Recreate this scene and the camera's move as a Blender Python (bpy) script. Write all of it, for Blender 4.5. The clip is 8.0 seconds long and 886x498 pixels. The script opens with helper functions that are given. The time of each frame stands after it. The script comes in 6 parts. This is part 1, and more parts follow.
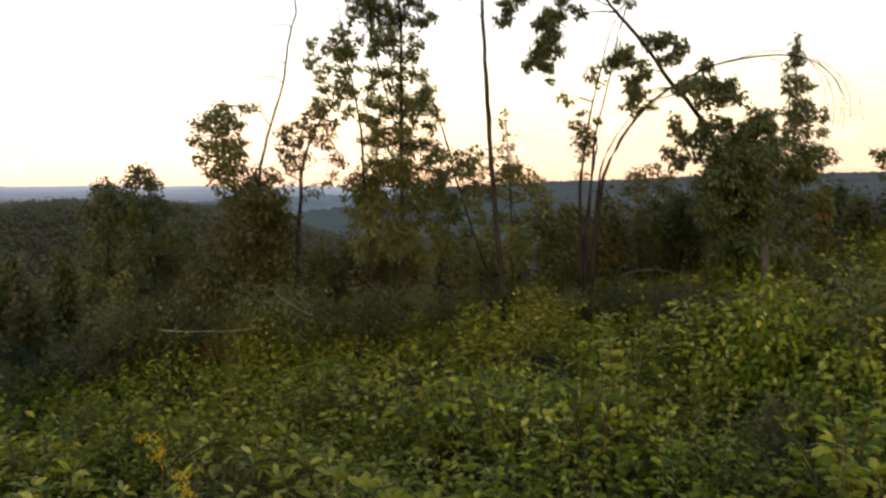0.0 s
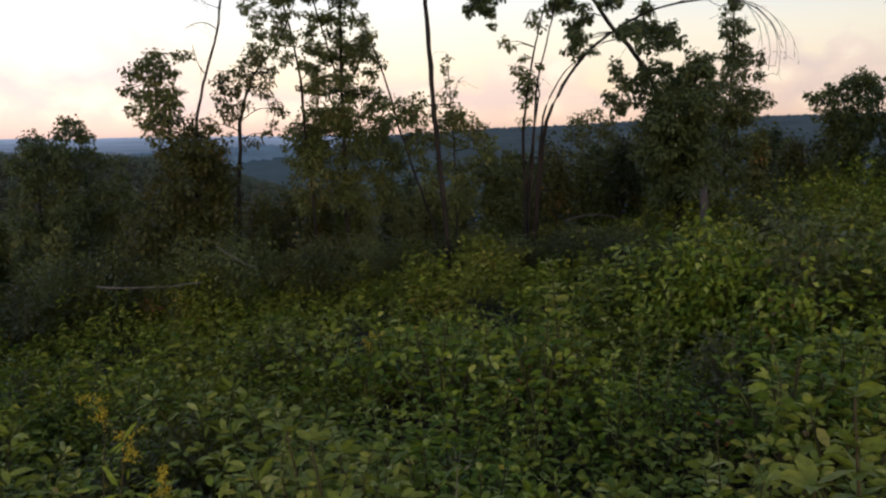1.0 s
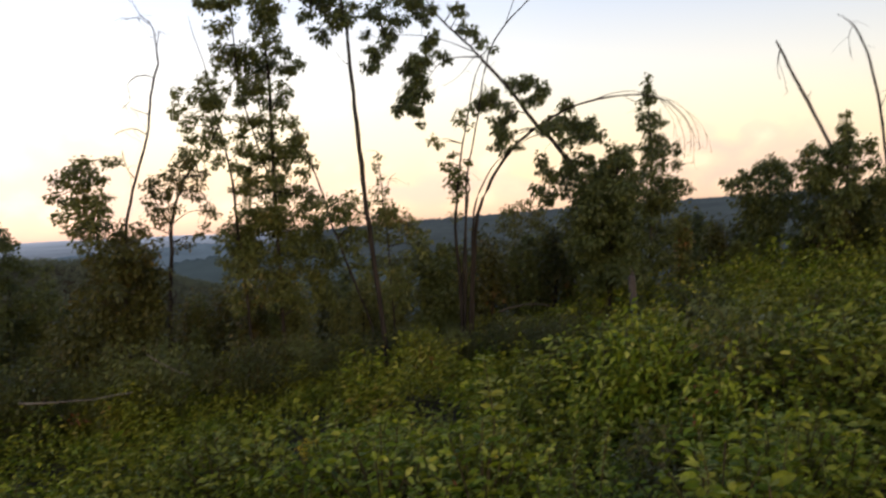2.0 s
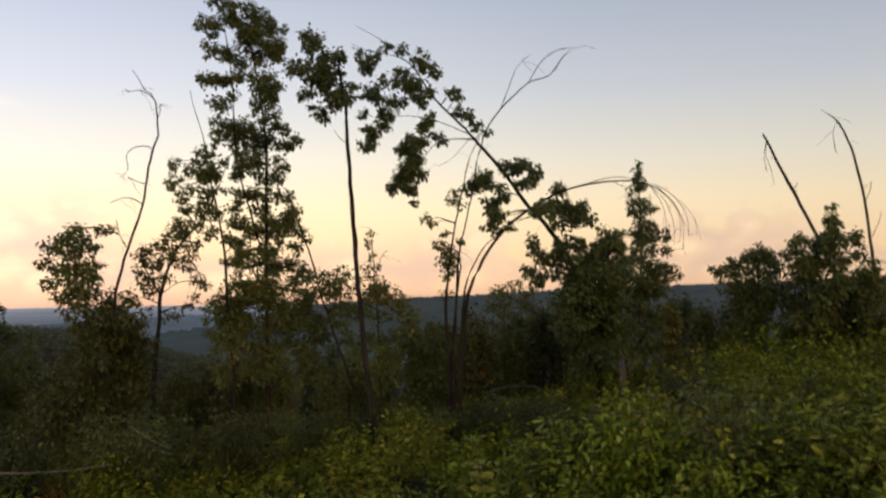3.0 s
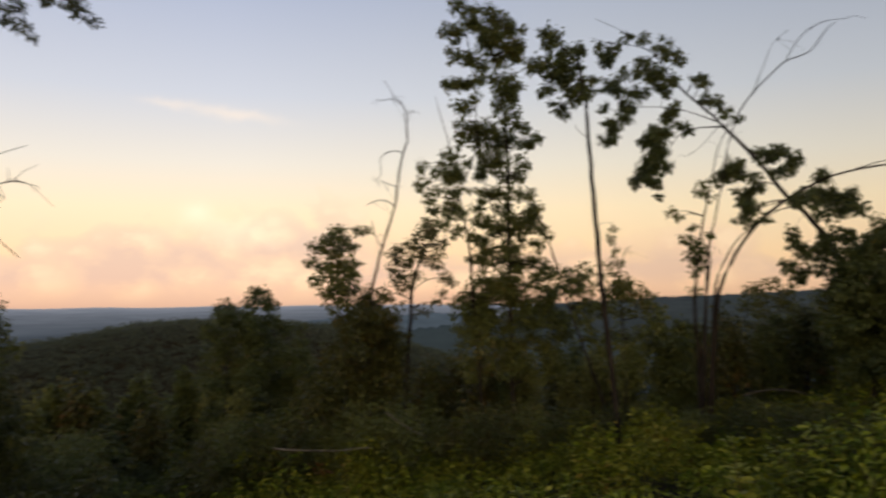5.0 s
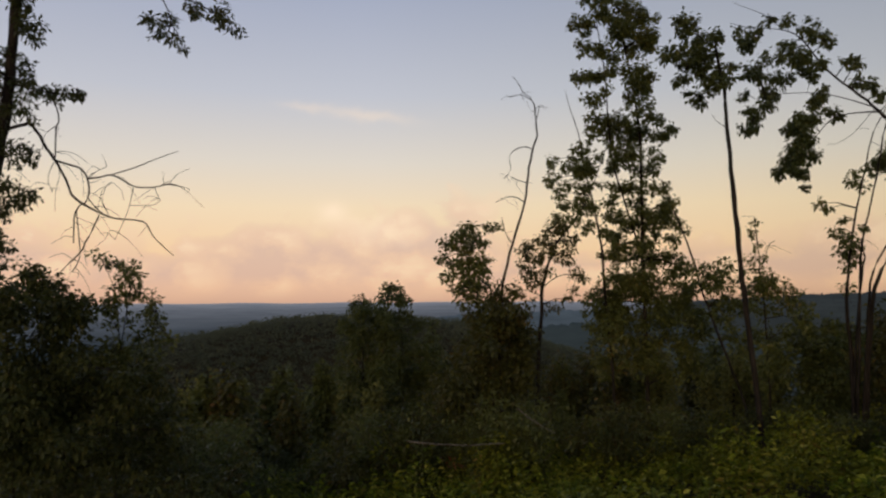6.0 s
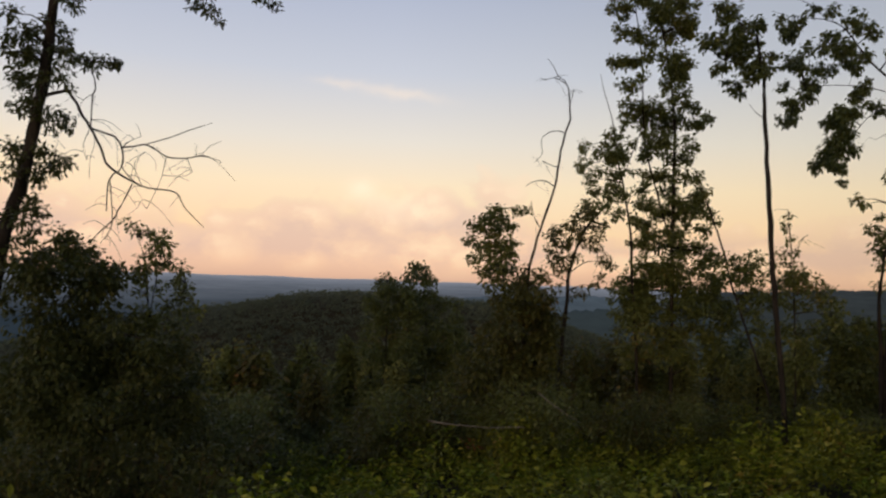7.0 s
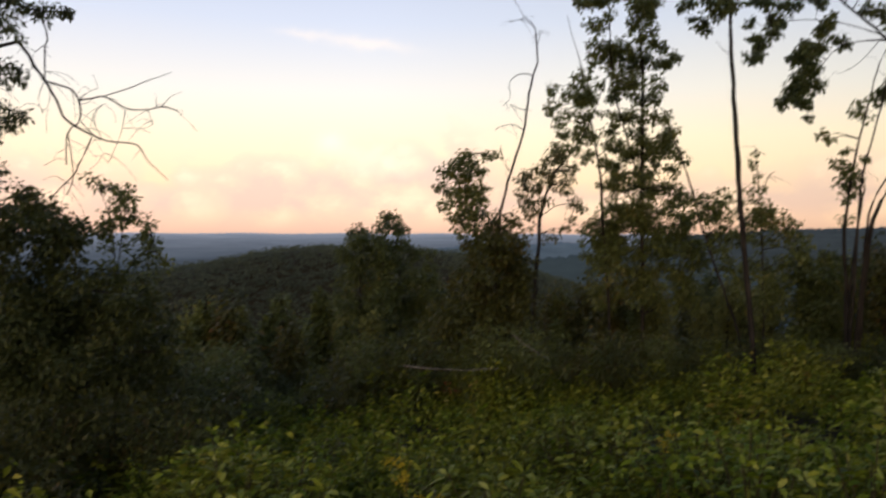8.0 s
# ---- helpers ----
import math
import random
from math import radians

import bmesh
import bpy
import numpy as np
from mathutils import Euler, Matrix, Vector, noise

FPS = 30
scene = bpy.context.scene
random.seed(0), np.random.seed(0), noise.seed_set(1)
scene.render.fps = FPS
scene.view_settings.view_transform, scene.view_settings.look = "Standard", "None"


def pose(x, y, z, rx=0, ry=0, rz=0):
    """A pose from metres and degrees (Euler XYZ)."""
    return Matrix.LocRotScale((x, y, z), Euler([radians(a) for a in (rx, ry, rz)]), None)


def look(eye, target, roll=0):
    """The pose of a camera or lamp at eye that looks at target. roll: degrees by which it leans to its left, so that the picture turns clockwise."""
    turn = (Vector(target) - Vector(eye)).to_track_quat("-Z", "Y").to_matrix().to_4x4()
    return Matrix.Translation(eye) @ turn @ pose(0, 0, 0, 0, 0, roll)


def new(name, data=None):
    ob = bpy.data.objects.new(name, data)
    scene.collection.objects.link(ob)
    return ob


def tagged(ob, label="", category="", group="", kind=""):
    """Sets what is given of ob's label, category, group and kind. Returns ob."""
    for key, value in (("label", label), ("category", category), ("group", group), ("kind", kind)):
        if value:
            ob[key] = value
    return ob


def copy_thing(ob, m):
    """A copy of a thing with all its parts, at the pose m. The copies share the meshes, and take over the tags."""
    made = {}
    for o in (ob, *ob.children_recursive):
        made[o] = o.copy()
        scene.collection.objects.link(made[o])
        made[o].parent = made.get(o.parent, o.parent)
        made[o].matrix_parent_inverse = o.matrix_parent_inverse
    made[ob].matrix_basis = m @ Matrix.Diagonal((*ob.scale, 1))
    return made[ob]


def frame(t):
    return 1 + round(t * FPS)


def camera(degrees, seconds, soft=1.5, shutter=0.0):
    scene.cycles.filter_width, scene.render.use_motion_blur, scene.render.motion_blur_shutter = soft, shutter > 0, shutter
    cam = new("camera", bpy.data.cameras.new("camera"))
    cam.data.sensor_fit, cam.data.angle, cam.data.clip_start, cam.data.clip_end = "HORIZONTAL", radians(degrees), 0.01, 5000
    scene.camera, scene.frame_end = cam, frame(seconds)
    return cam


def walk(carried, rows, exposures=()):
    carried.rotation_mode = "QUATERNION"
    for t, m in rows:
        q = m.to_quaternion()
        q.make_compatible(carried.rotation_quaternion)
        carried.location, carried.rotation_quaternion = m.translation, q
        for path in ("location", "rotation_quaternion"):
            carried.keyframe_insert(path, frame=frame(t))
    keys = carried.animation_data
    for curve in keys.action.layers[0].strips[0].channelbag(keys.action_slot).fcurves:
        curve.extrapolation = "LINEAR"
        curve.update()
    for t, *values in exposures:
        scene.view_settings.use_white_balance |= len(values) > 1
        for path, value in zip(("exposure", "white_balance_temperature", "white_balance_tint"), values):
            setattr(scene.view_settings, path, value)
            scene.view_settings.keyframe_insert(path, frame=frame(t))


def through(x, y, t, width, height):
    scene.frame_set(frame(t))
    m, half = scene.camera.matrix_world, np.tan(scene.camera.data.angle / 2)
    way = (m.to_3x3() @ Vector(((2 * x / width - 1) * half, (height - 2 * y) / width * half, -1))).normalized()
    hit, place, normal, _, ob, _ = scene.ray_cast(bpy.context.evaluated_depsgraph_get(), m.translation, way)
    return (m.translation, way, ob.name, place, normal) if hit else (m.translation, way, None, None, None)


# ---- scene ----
# ------------------------------------------------------------------ camera
EYE = Vector((0, 0, 1.6))


def aim(yaw, pitch, roll, *sway):
    """The camera's pose: degrees to the left, up, and of lean to its left, and the few centimetres by which the arm sways."""
    a, b = radians(yaw), radians(pitch)
    eye = EYE + Vector(sway)
    return look(eye, eye + Vector((-math.sin(a) * math.cos(b), math.cos(a) * math.cos(b), math.sin(b))), roll)


cam = camera(57.8, 8.0, soft=2.3, shutter=0.5)
walk(cam, [
    (0.0, aim(2.36, -4.54, 0.06, 0.0, 0.0, 0.0)), (0.1, aim(1.83, -5.05, -0.09, 0.0, 0.006, 0.0)), (0.2, aim(1.19, -5.79, -0.25, 0.0, 0.012, -0.001)),
    (0.5, aim(0.21, -7.19, -0.71, 0.0, 0.028, -0.002)), (1.0, aim(-1.56, -8.24, -0.72, 0.002, 0.030, 0.002)),
    (1.4, aim(-0.91, -5.98, -1.66, 0.007, -0.009, 0.028)), (1.5, aim(-0.42, -4.86, -1.90, 0.008, -0.019, 0.034)), (1.6, aim(-0.81, -4.37, -2.05, 0.015, -0.023, 0.040)),
    (2.0, aim(-6.14, -1.89, -2.65, 0.045, -0.034, 0.062)), (2.2, aim(-6.68, -1.02, -2.30, 0.040, -0.028, 0.062)),
    (3.3, aim(-6.20, 5.18, 0.25, -0.008, -0.060, 0.045)), (3.4, aim(-5.01, 5.52, 0.17, -0.006, -0.054, 0.041)), (3.5, aim(-3.52, 5.92, 0.13, -0.004, -0.048, 0.037)), (3.6, aim(-2.14, 6.10, 0.02, -0.003, -0.044, 0.034)),
    (4.0, aim(1.93, 5.63, -0.43, 0.003, -0.030, 0.022)),
    (4.4, aim(2.35, 4.67, -1.27, -0.003, -0.035, 0.019)), (4.5, aim(3.04, 4.53, -1.48, -0.004, -0.036, 0.018)), (4.6, aim(4.22, 4.14, -1.30, -0.008, -0.034, 0.016)),
    (5.0, aim(9.93, 3.87, -0.58, -0.028, -0.025, 0.007)), (5.2, aim(13.24, 4.07, -0.28, -0.033, -0.016, 0.002)),
    (6.3, aim(20.11, 3.34, 0.17, -0.030, -0.028, 0.005)), (6.5, aim(20.61, 2.94, 0.87, -0.035, -0.016, 0.012)), (6.9, aim(20.34, 2.49, 1.79, -0.042, -0.015, 0.012)), (7.0, aim(21.11, 2.29, 2.02, -0.044, -0.014, 0.012)),
    (7.1, aim(21.19, 2.01, 1.91, -0.043, -0.010, 0.006)), (7.5, aim(20.46, 0.74, 1.45, -0.036, 0.010, -0.018)), (7.8, aim(18.93, 0.07, 0.67, -0.030, 0.020, -0.037)), (7.9, aim(18.60, -0.54, 0.41, -0.028, 0.023, -0.044)),
    (8.0, aim(19.13, -1.17, 0.15, -0.026, 0.026, -0.050)),
], exposures=[
    (0.0, 1.1, 6750, 13), (0.5, 0.7, 5750, 12), (1.0, 0.45, 5500, 12), (1.5, 0.6, 5600, 12), (2.0, 0.72, 6350, 13), (2.2, 0.70, 6550, 13),
    (3.3, 0.15, 6850, 12), (5.0, 0.02, 6800, 12), (6.5, -0.40, 6700, 13), (7.0, -0.14, 6650, 12), (7.5, 0.12, 6550, 13), (8.0, 0.24, 6350, 13)])

# ------------------------------------------------------------------ sky and sun
SUN_YAW, SUN_UP = 186.0, 10.0      # the low evening sun stands behind the camera, veiled by haze


def nodes_of(owner):
    owner.use_nodes = True
    owner.node_tree.nodes.clear()
    return owner.node_tree.nodes, owner.node_tree.links


def ramp(n, stops, x=0):
    r = n.new("ShaderNodeValToRGB")
    r.location.x = x
    e = r.color_ramp.elements
    while len(e) < len(stops):
        e.new(0.5)
    for k, (p, c) in zip(e, stops):
        k.position, k.color = p, (*c, 1)
    return r


def srgb(r, g, b):
    return tuple((v / 255 / 12.92) if v < 10 else ((v / 255 + 0.055) / 1.055) ** 2.4 for v in (r, g, b))


def make_sky():
    world = bpy.data.worlds.new("dusk_sky")
    scene.world = world
    n, l = nodes_of(world)
    out, back = n.new("ShaderNodeOutputWorld"), n.new("ShaderNodeBackground")
    co, sep = n.new("ShaderNodeTexCoord"), n.new("ShaderNodeSeparateXYZ")
    l.new(co.outputs["Generated"], sep.inputs[0])
    # evening gradient, from the haze at the horizon to the zenith
    grad = ramp(n, [(0.0, srgb(222, 178, 150)), (0.02, srgb(246, 198, 158)), (0.06, srgb(253, 213, 166)), (0.115, srgb(251, 226, 184)),
                    (0.17, srgb(231, 222, 203)), (0.25, srgb(200, 204, 209)), (0.36, srgb(171, 180, 197)), (0.6, srgb(142, 155, 180)), (1.0, srgb(113, 129, 166))])
    l.new(sep.outputs["Z"], grad.inputs[0])
    # low cumulus bank, lit pink, and a thin streak
    def math_node(op, a, b=None, clamp=False):
        m = n.new("ShaderNodeMath")
        m.operation, m.use_clamp = op, clamp
        for i, v in enumerate((a, b)):
            if v is None:
                continue
            if isinstance(v, (int, float)):
                m.inputs[i].default_value = v
            else:
                l.new(v, m.inputs[i])
        return m.outputs[0]
    stretch = n.new("ShaderNodeMapping")
    stretch.inputs["Scale"].default_value = (1, 1, 1.5)
    l.new(co.outputs["Generated"], stretch.inputs[0])
    puff = n.new("ShaderNodeTexNoise")
    puff.inputs["Scale"].default_value, puff.inputs["Detail"].default_value, puff.inputs["Roughness"].default_value = 13.0, 10.0, 0.6
    l.new(stretch.outputs[0], puff.inputs["Vector"])
    lump = n.new("ShaderNodeTexNoise")
    lump.inputs["Scale"].default_value, lump.inputs["Detail"].default_value = 2.6, 3.0
    l.new(stretch.outputs[0], lump.inputs["Vector"])
    tops = math_node("MULTIPLY", lump.outputs["Fac"], 0.20)          # how high the bank reaches
    # rounded heads
    cell = n.new("ShaderNodeTexVoronoi")
    cell.feature = "SMOOTH_F1"
    cell.inputs["Scale"].default_value, cell.inputs["Smoothness"].default_value = 20.0, 0.5
    warp = n.new("ShaderNodeMix")
    warp.data_type = "RGBA"
    warp.inputs["Factor"].default_value = 0.06
    l.new(stretch.outputs[0], warp.inputs["A"])
    l.new(puff.outputs["Color"], warp.inputs["B"])
    l.new(warp.outputs["Result"], cell.inputs["Vector"])
    dome = math_node("SUBTRACT", 1.0, cell.outputs["Distance"])
    billow = math_node("ADD", math_node("MULTIPLY", puff.outputs["Fac"], 0.65), math_node("MULTIPLY", dome, 0.35))
    shade = ramp(n, [(0.42, srgb(220, 183, 166)), (0.54, srgb(240, 200, 170)), (0.64, srgb(255, 221, 184))])
    l.new(billow, shade.inputs[0])
    over = math_node("SUBTRACT", math_node("ADD", tops, math_node("MULTIPLY", math_node("SUBTRACT", billow, 0.6), 0.16)), sep.outputs["Z"])
    bank = math_node("MULTIPLY", math_node("MULTIPLY", over, 32.0, True), math_node("MULTIPLY", sep.outputs["Z"], 30.0, True))
    mix = n.new("ShaderNodeMix")
    mix.data_type = "RGBA"
    l.new(math_node("MULTIPLY", bank, 0.8), mix.inputs["Factor"])
    l.new(grad.outputs[0], mix.inputs["A"])
    l.new(shade.outputs[0], mix.inputs["B"])
    # a thin cirrus streak and the sunlit head of one cumulus, by bearing and height in degrees
    bearing = math_node("MULTIPLY", math_node("ARCTAN2", math_node("MULTIPLY", sep.outputs["X"], -1.0), sep.outputs["Y"]), 57.296)
    rise = math_node("MULTIPLY", math_node("ARCSINE", sep.outputs["Z"]), 57.296)
    ragged = n.new("ShaderNodeTexNoise")
    ragged.inputs["Scale"].default_value, ragged.inputs["Detail"].default_value = 22.0, 6.0
    l.new(co.outputs["Generated"], ragged.inputs["Vector"])

    def cloud(az, el, wide, high, lean, wave):
        a = math_node("SUBTRACT", bearing, az)
        e = math_node("SUBTRACT", math_node("SUBTRACT", rise, el), math_node("MULTIPLY", a, lean))
        e = math_node("ADD", e, math_node("MULTIPLY", math_node("SUBTRACT", ragged.outputs["Fac"], 0.5), wave))
        q = math_node("ADD", math_node("POWER", math_node("ABSOLUTE", math_node("DIVIDE", a, wide)), 2.0), math_node("POWER", math_node("ABSOLUTE", math_node("DIVIDE", e, high)), 2.0))
        return math_node("POWER", 2.718, math_node("MULTIPLY", q, -1.0))
    wisp = math_node("ADD", cloud(24.6, 13.1, 2.8, 0.32, 0.10, 1.6), math_node("MULTIPLY", cloud(29.0, 13.6, 1.6, 0.28, 0.05, 1.6), 0.7))
    head = math_node("ADD", cloud(27.1, 6.4, 0.9, 0.7, 0.0, 1.4), math_node("MULTIPLY", cloud(24.5, 5.2, 3.5, 0.9, 0.0, 4.0), 0.6))
    lit = math_node("ADD", math_node("MULTIPLY", wisp, 0.34), math_node("MULTIPLY", head, 0.7), True)
    mix2 = n.new("ShaderNodeMix")
    mix2.data_type = "RGBA"
    mix2.inputs["B"].default_value = (1.12, 0.88, 0.60, 1)
    l.new(lit, mix2.inputs["Factor"])
    l.new(mix.outputs["Result"], mix2.inputs["A"])
    # the clear air's own light
    air = n.new("ShaderNodeTexSky")
    air.sky_type, air.sun_disc = "NISHITA", False
    air.sun_elevation, air.sun_rotation = radians(SUN_UP), radians(-SUN_YAW)
    add = n.new("ShaderNodeMix")
    add.data_type, add.blend_type = "RGBA", "ADD"
    add.inputs["Factor"].default_value = 0.02
    # the glow is stronger over the plain than over the long ridge
    side = n.new("ShaderNodeMix")
    side.data_type, side.blend_type = "RGBA", "MULTIPLY"
    side.inputs["Factor"].default_value = 1.0
    level = ramp(n, [(0.0, (1.08, 1.08, 1.15)), (0.30, (1.08, 1.08, 1.15)), (0.5, (0.96, 0.95, 0.95)), (0.64, (0.80, 0.80, 0.81)), (0.78, (0.70, 0.71, 0.73)), (1.0, (0.68, 0.69, 0.71))])
    l.new(math_node("ADD", math_node("MULTIPLY", sep.outputs["X"], 0.5), 0.5), level.inputs[0])
    l.new(mix2.outputs["Result"], side.inputs["A"])
    l.new(level.outputs[0], side.inputs["B"])
    l.new(side.outputs["Result"], add.inputs["A"])
    l.new(air.outputs[0], add.inputs["B"])
    l.new(add.outputs["Result"], back.inputs["Color"])
    back.inputs["Strength"].default_value = 0.96
    l.new(back.outputs[0], out.inputs["Surface"])
    a, b = radians(SUN_YAW), radians(SUN_UP)
    lamp = bpy.data.lights.new("evening_sun", "SUN")
    lamp.energy, lamp.angle, lamp.color = 1.2, radians(30), (1.0, 0.76, 0.52)
    ob = new("evening_sun", lamp)
    ob.matrix_world = look((-math.sin(a) * math.cos(b) * 50, math.cos(a) * math.cos(b) * 50, math.sin(b) * 50 + 2), (0, 0, 2))


make_sky()

# ------------------------------------------------------------------ materials
def leaf_material(name, tones, gloss=0.45, through=0.35, patch=0.5, lean=0.45, sheen=0.10):
    """Leaves: every leaf has its own tone, and patches of the plant lean to one tone or another."""
    m = bpy.data.materials.new(name)
    n, l = nodes_of(m)
    out, geo, co = n.new("ShaderNodeOutputMaterial"), n.new("ShaderNodeNewGeometry"), n.new("ShaderNodeTexCoord")
    big = n.new("ShaderNodeTexNoise")
    big.inputs["Scale"].default_value, big.inputs["Detail"].default_value = patch, 3.0
    l.new(geo.outputs["Position"], big.inputs["Vector"])
    mixv = n.new("ShaderNodeMix")
    mixv.inputs["Factor"].default_value = lean
    l.new(geo.outputs["Random Per Island"], mixv.inputs["A"])
    spread = n.new("ShaderNodeMapRange")
    spread.inputs["From Min"].default_value, spread.inputs["From Max"].default_value = 0.3, 0.7
    l.new(big.outputs["Fac"], spread.inputs["Value"])
    l.new(spread.outputs[0], mixv.inputs["B"])
    r = ramp(n, tones)
    l.new(mixv.outputs["Result"], r.inputs[0])
    fine = n.new("ShaderNodeTexNoise")
    fine.inputs["Scale"].default_value, fine.inputs["Detail"].default_value = 60.0, 3.0
    l.new(geo.outputs["Position"], fine.inputs["Vector"])
    mul = n.new("ShaderNodeMix")
    mul.data_type, mul.blend_type = "RGBA", "MULTIPLY"
    mul.inputs["Factor"].default_value = 0.6
    spots = ramp(n, [(0.3, (0.55, 0.55, 0.5)), (0.6, (1.15, 1.15, 1.1))])
    l.new(fine.outputs["Fac"], spots.inputs[0])
    l.new(r.outputs[0], mul.inputs["A"])
    l.new(spots.outputs[0], mul.inputs["B"])
    p, tr, mx = n.new("ShaderNodeBsdfPrincipled"), n.new("ShaderNodeBsdfTranslucent"), n.new("ShaderNodeMixShader")
    p.inputs["Roughness"].default_value = gloss
    p.inputs["Specular IOR Level"].default_value = sheen
    bump = n.new("ShaderNodeBump")
    bump.inputs["Strength"].default_value, bump.inputs["Distance"].default_value = 0.3, 0.004
    l.new(fine.outputs["Fac"], bump.inputs["Height"])
    l.new(bump.outputs[0], p.inputs["Normal"])
    l.new(mul.outputs["Result"], p.inputs["Base Color"])
    l.new(mul.outputs["Result"], tr.inputs["Color"])
    mx.inputs[0].default_value = through
    l.new(p.outputs[0], mx.inputs[1])
    l.new(tr.outputs[0], mx.inputs[2])
    l.new(mx.outputs[0], out.inputs["Surface"])
    return m


def rough_material(name, dark, light, scale, stretch=(1, 1, 1), rough=0.9, bump=0.5, depth=0.01, mid=None):
    m = bpy.data.materials.new(name)
    n, l = nodes_of(m)
    out, co, mp = n.new("ShaderNodeOutputMaterial"), n.new("ShaderNodeTexCoord"), n.new("ShaderNodeMapping")
    mp.inputs["Scale"].default_value = stretch
    l.new(co.outputs["Object"], mp.inputs[0])
    a, b = n.new("ShaderNodeTexNoise"), n.new("ShaderNodeTexNoise")
    a.inputs["Scale"].default_value, a.inputs["Detail"].default_value, a.inputs["Roughness"].default_value = scale, 8.0, 0.65
    b.inputs["Scale"].default_value, b.inputs["Detail"].default_value = scale * 0.12, 3.0
    l.new(mp.outputs[0], a.inputs["Vector"])
    l.new(co.outputs["Object"], b.inputs["Vector"])
    stops = [(0.3, dark), (0.7, light)] if mid is None else [(0.3, dark), (0.5, mid), (0.7, light)]
    r = ramp(n, stops)
    l.new(a.outputs["Fac"], r.inputs[0])
    big = ramp(n, [(0.35, (0.7, 0.7, 0.7)), (0.65, (1.2, 1.2, 1.2))])
    l.new(b.outputs["Fac"], big.inputs[0])
    mul = n.new("ShaderNodeMix")
    mul.data_type, mul.blend_type = "RGBA", "MULTIPLY"
    mul.inputs["Factor"].default_value = 1.0
    l.new(r.outputs[0], mul.inputs["A"])
    l.new(big.outputs[0], mul.inputs["B"])
    p, bp = n.new("ShaderNodeBsdfPrincipled"), n.new("ShaderNodeBump")
    p.inputs["Roughness"].default_value = rough
    p.inputs["Specular IOR Level"].default_value = 0.12
    bp.inputs["Strength"].default_value, bp.inputs["Distance"].default_value = bump, depth
    l.new(a.outputs["Fac"], bp.inputs["Height"])
    l.new(bp.outputs[0], p.inputs["Normal"])
    l.new(mul.outputs["Result"], p.inputs["Base Color"])
    l.new(p.outputs[0], out.inputs["Surface"])
    return m


def hazed_material(name, near, far, r0, r1, airlight, scale):
    """Far country seen through miles of air: a plain backdrop. The haze is painted in: the colour pales with distance
    from the clearing, and a faint emission stands in for airlight.
    """
    m = bpy.data.materials.new(name)
    n, l = nodes_of(m)
    out, geo, a = n.new("ShaderNodeOutputMaterial"), n.new("ShaderNodeNewGeometry"), n.new("ShaderNodeTexNoise")
    mp = n.new("ShaderNodeMapping")
    mp.inputs["Scale"].default_value = (1, 1, 3)
    l.new(geo.outputs["Position"], mp.inputs[0])
    a.inputs["Scale"].default_value, a.inputs["Detail"].default_value, a.inputs["Roughness"].default_value = scale, 10.0, 0.75
    l.new(mp.outputs[0], a.inputs["Vector"])
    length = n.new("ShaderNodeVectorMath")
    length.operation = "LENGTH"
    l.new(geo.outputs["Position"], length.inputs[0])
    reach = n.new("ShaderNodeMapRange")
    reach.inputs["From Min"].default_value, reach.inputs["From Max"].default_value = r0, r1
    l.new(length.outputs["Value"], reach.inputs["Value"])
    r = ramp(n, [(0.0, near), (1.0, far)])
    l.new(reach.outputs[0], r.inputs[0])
    mottle = ramp(n, [(0.32, (0.72, 0.74, 0.76)), (0.5, (1, 1, 1)), (0.68, (1.25, 1.24, 1.22))])
    l.new(a.outputs["Fac"], mottle.inputs[0])
    mul = n.new("ShaderNodeMix")
    mul.data_type, mul.blend_type = "RGBA", "MULTIPLY"
    mul.inputs["Factor"].default_value = 1.0
    l.new(r.outputs[0], mul.inputs["A"])
    l.new(mottle.outputs[0], mul.inputs["B"])
    p = n.new("ShaderNodeBsdfPrincipled")
    p.inputs["Roughness"].default_value = 1.0
    p.inputs["Specular IOR Level"].default_value = 0.0
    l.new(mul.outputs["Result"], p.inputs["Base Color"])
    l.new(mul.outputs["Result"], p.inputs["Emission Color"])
    p.inputs["Emission Strength"].default_value = airlight
    l.new(p.outputs[0], out.inputs["Surface"])
    return m


BRUSH = leaf_material("undergrowth_leaves", [(0.0, (0.013, 0.025, 0.002)), (0.22, (0.042, 0.070, 0.004)), (0.46, (0.096, 0.128, 0.008)), (0.68, (0.180, 0.208, 0.019)), (0.82, (0.275, 0.278, 0.055)), (0.92, (0.215, 0.168, 0.026)), (1.0, (0.185, 0.078, 0.020))], 0.5, 0.16, 3.2, 0.45, 0.08)
BRAMBLE = leaf_material("bramble_and_fern_leaves", [(0.0, (0.019, 0.027, 0.003)), (0.25, (0.054, 0.070, 0.006)), (0.50, (0.110, 0.122, 0.011)), (0.72, (0.188, 0.190, 0.022)), (0.84, (0.260, 0.246, 0.048)), (0.92, (0.195, 0.128, 0.028)), (1.0, (0.175, 0.072, 0.022))], 0.5, 0.16, 1.1, 0.48, 0.08)
# tree_leaves lightened: the slope's brightness and haze are put into the colour
LIGHTENED_SLOPE_LEAF = leaf_material("lightened_slope_leaves", [(0.0, (0.080, 0.088, 0.028)), (0.4, (0.145, 0.150, 0.044)), (0.75, (0.205, 0.195, 0.058)), (0.92, (0.225, 0.165, 0.055)), (1.0, (0.21, 0.10, 0.045))], 0.6, 0.4, 0.35, 0.6)
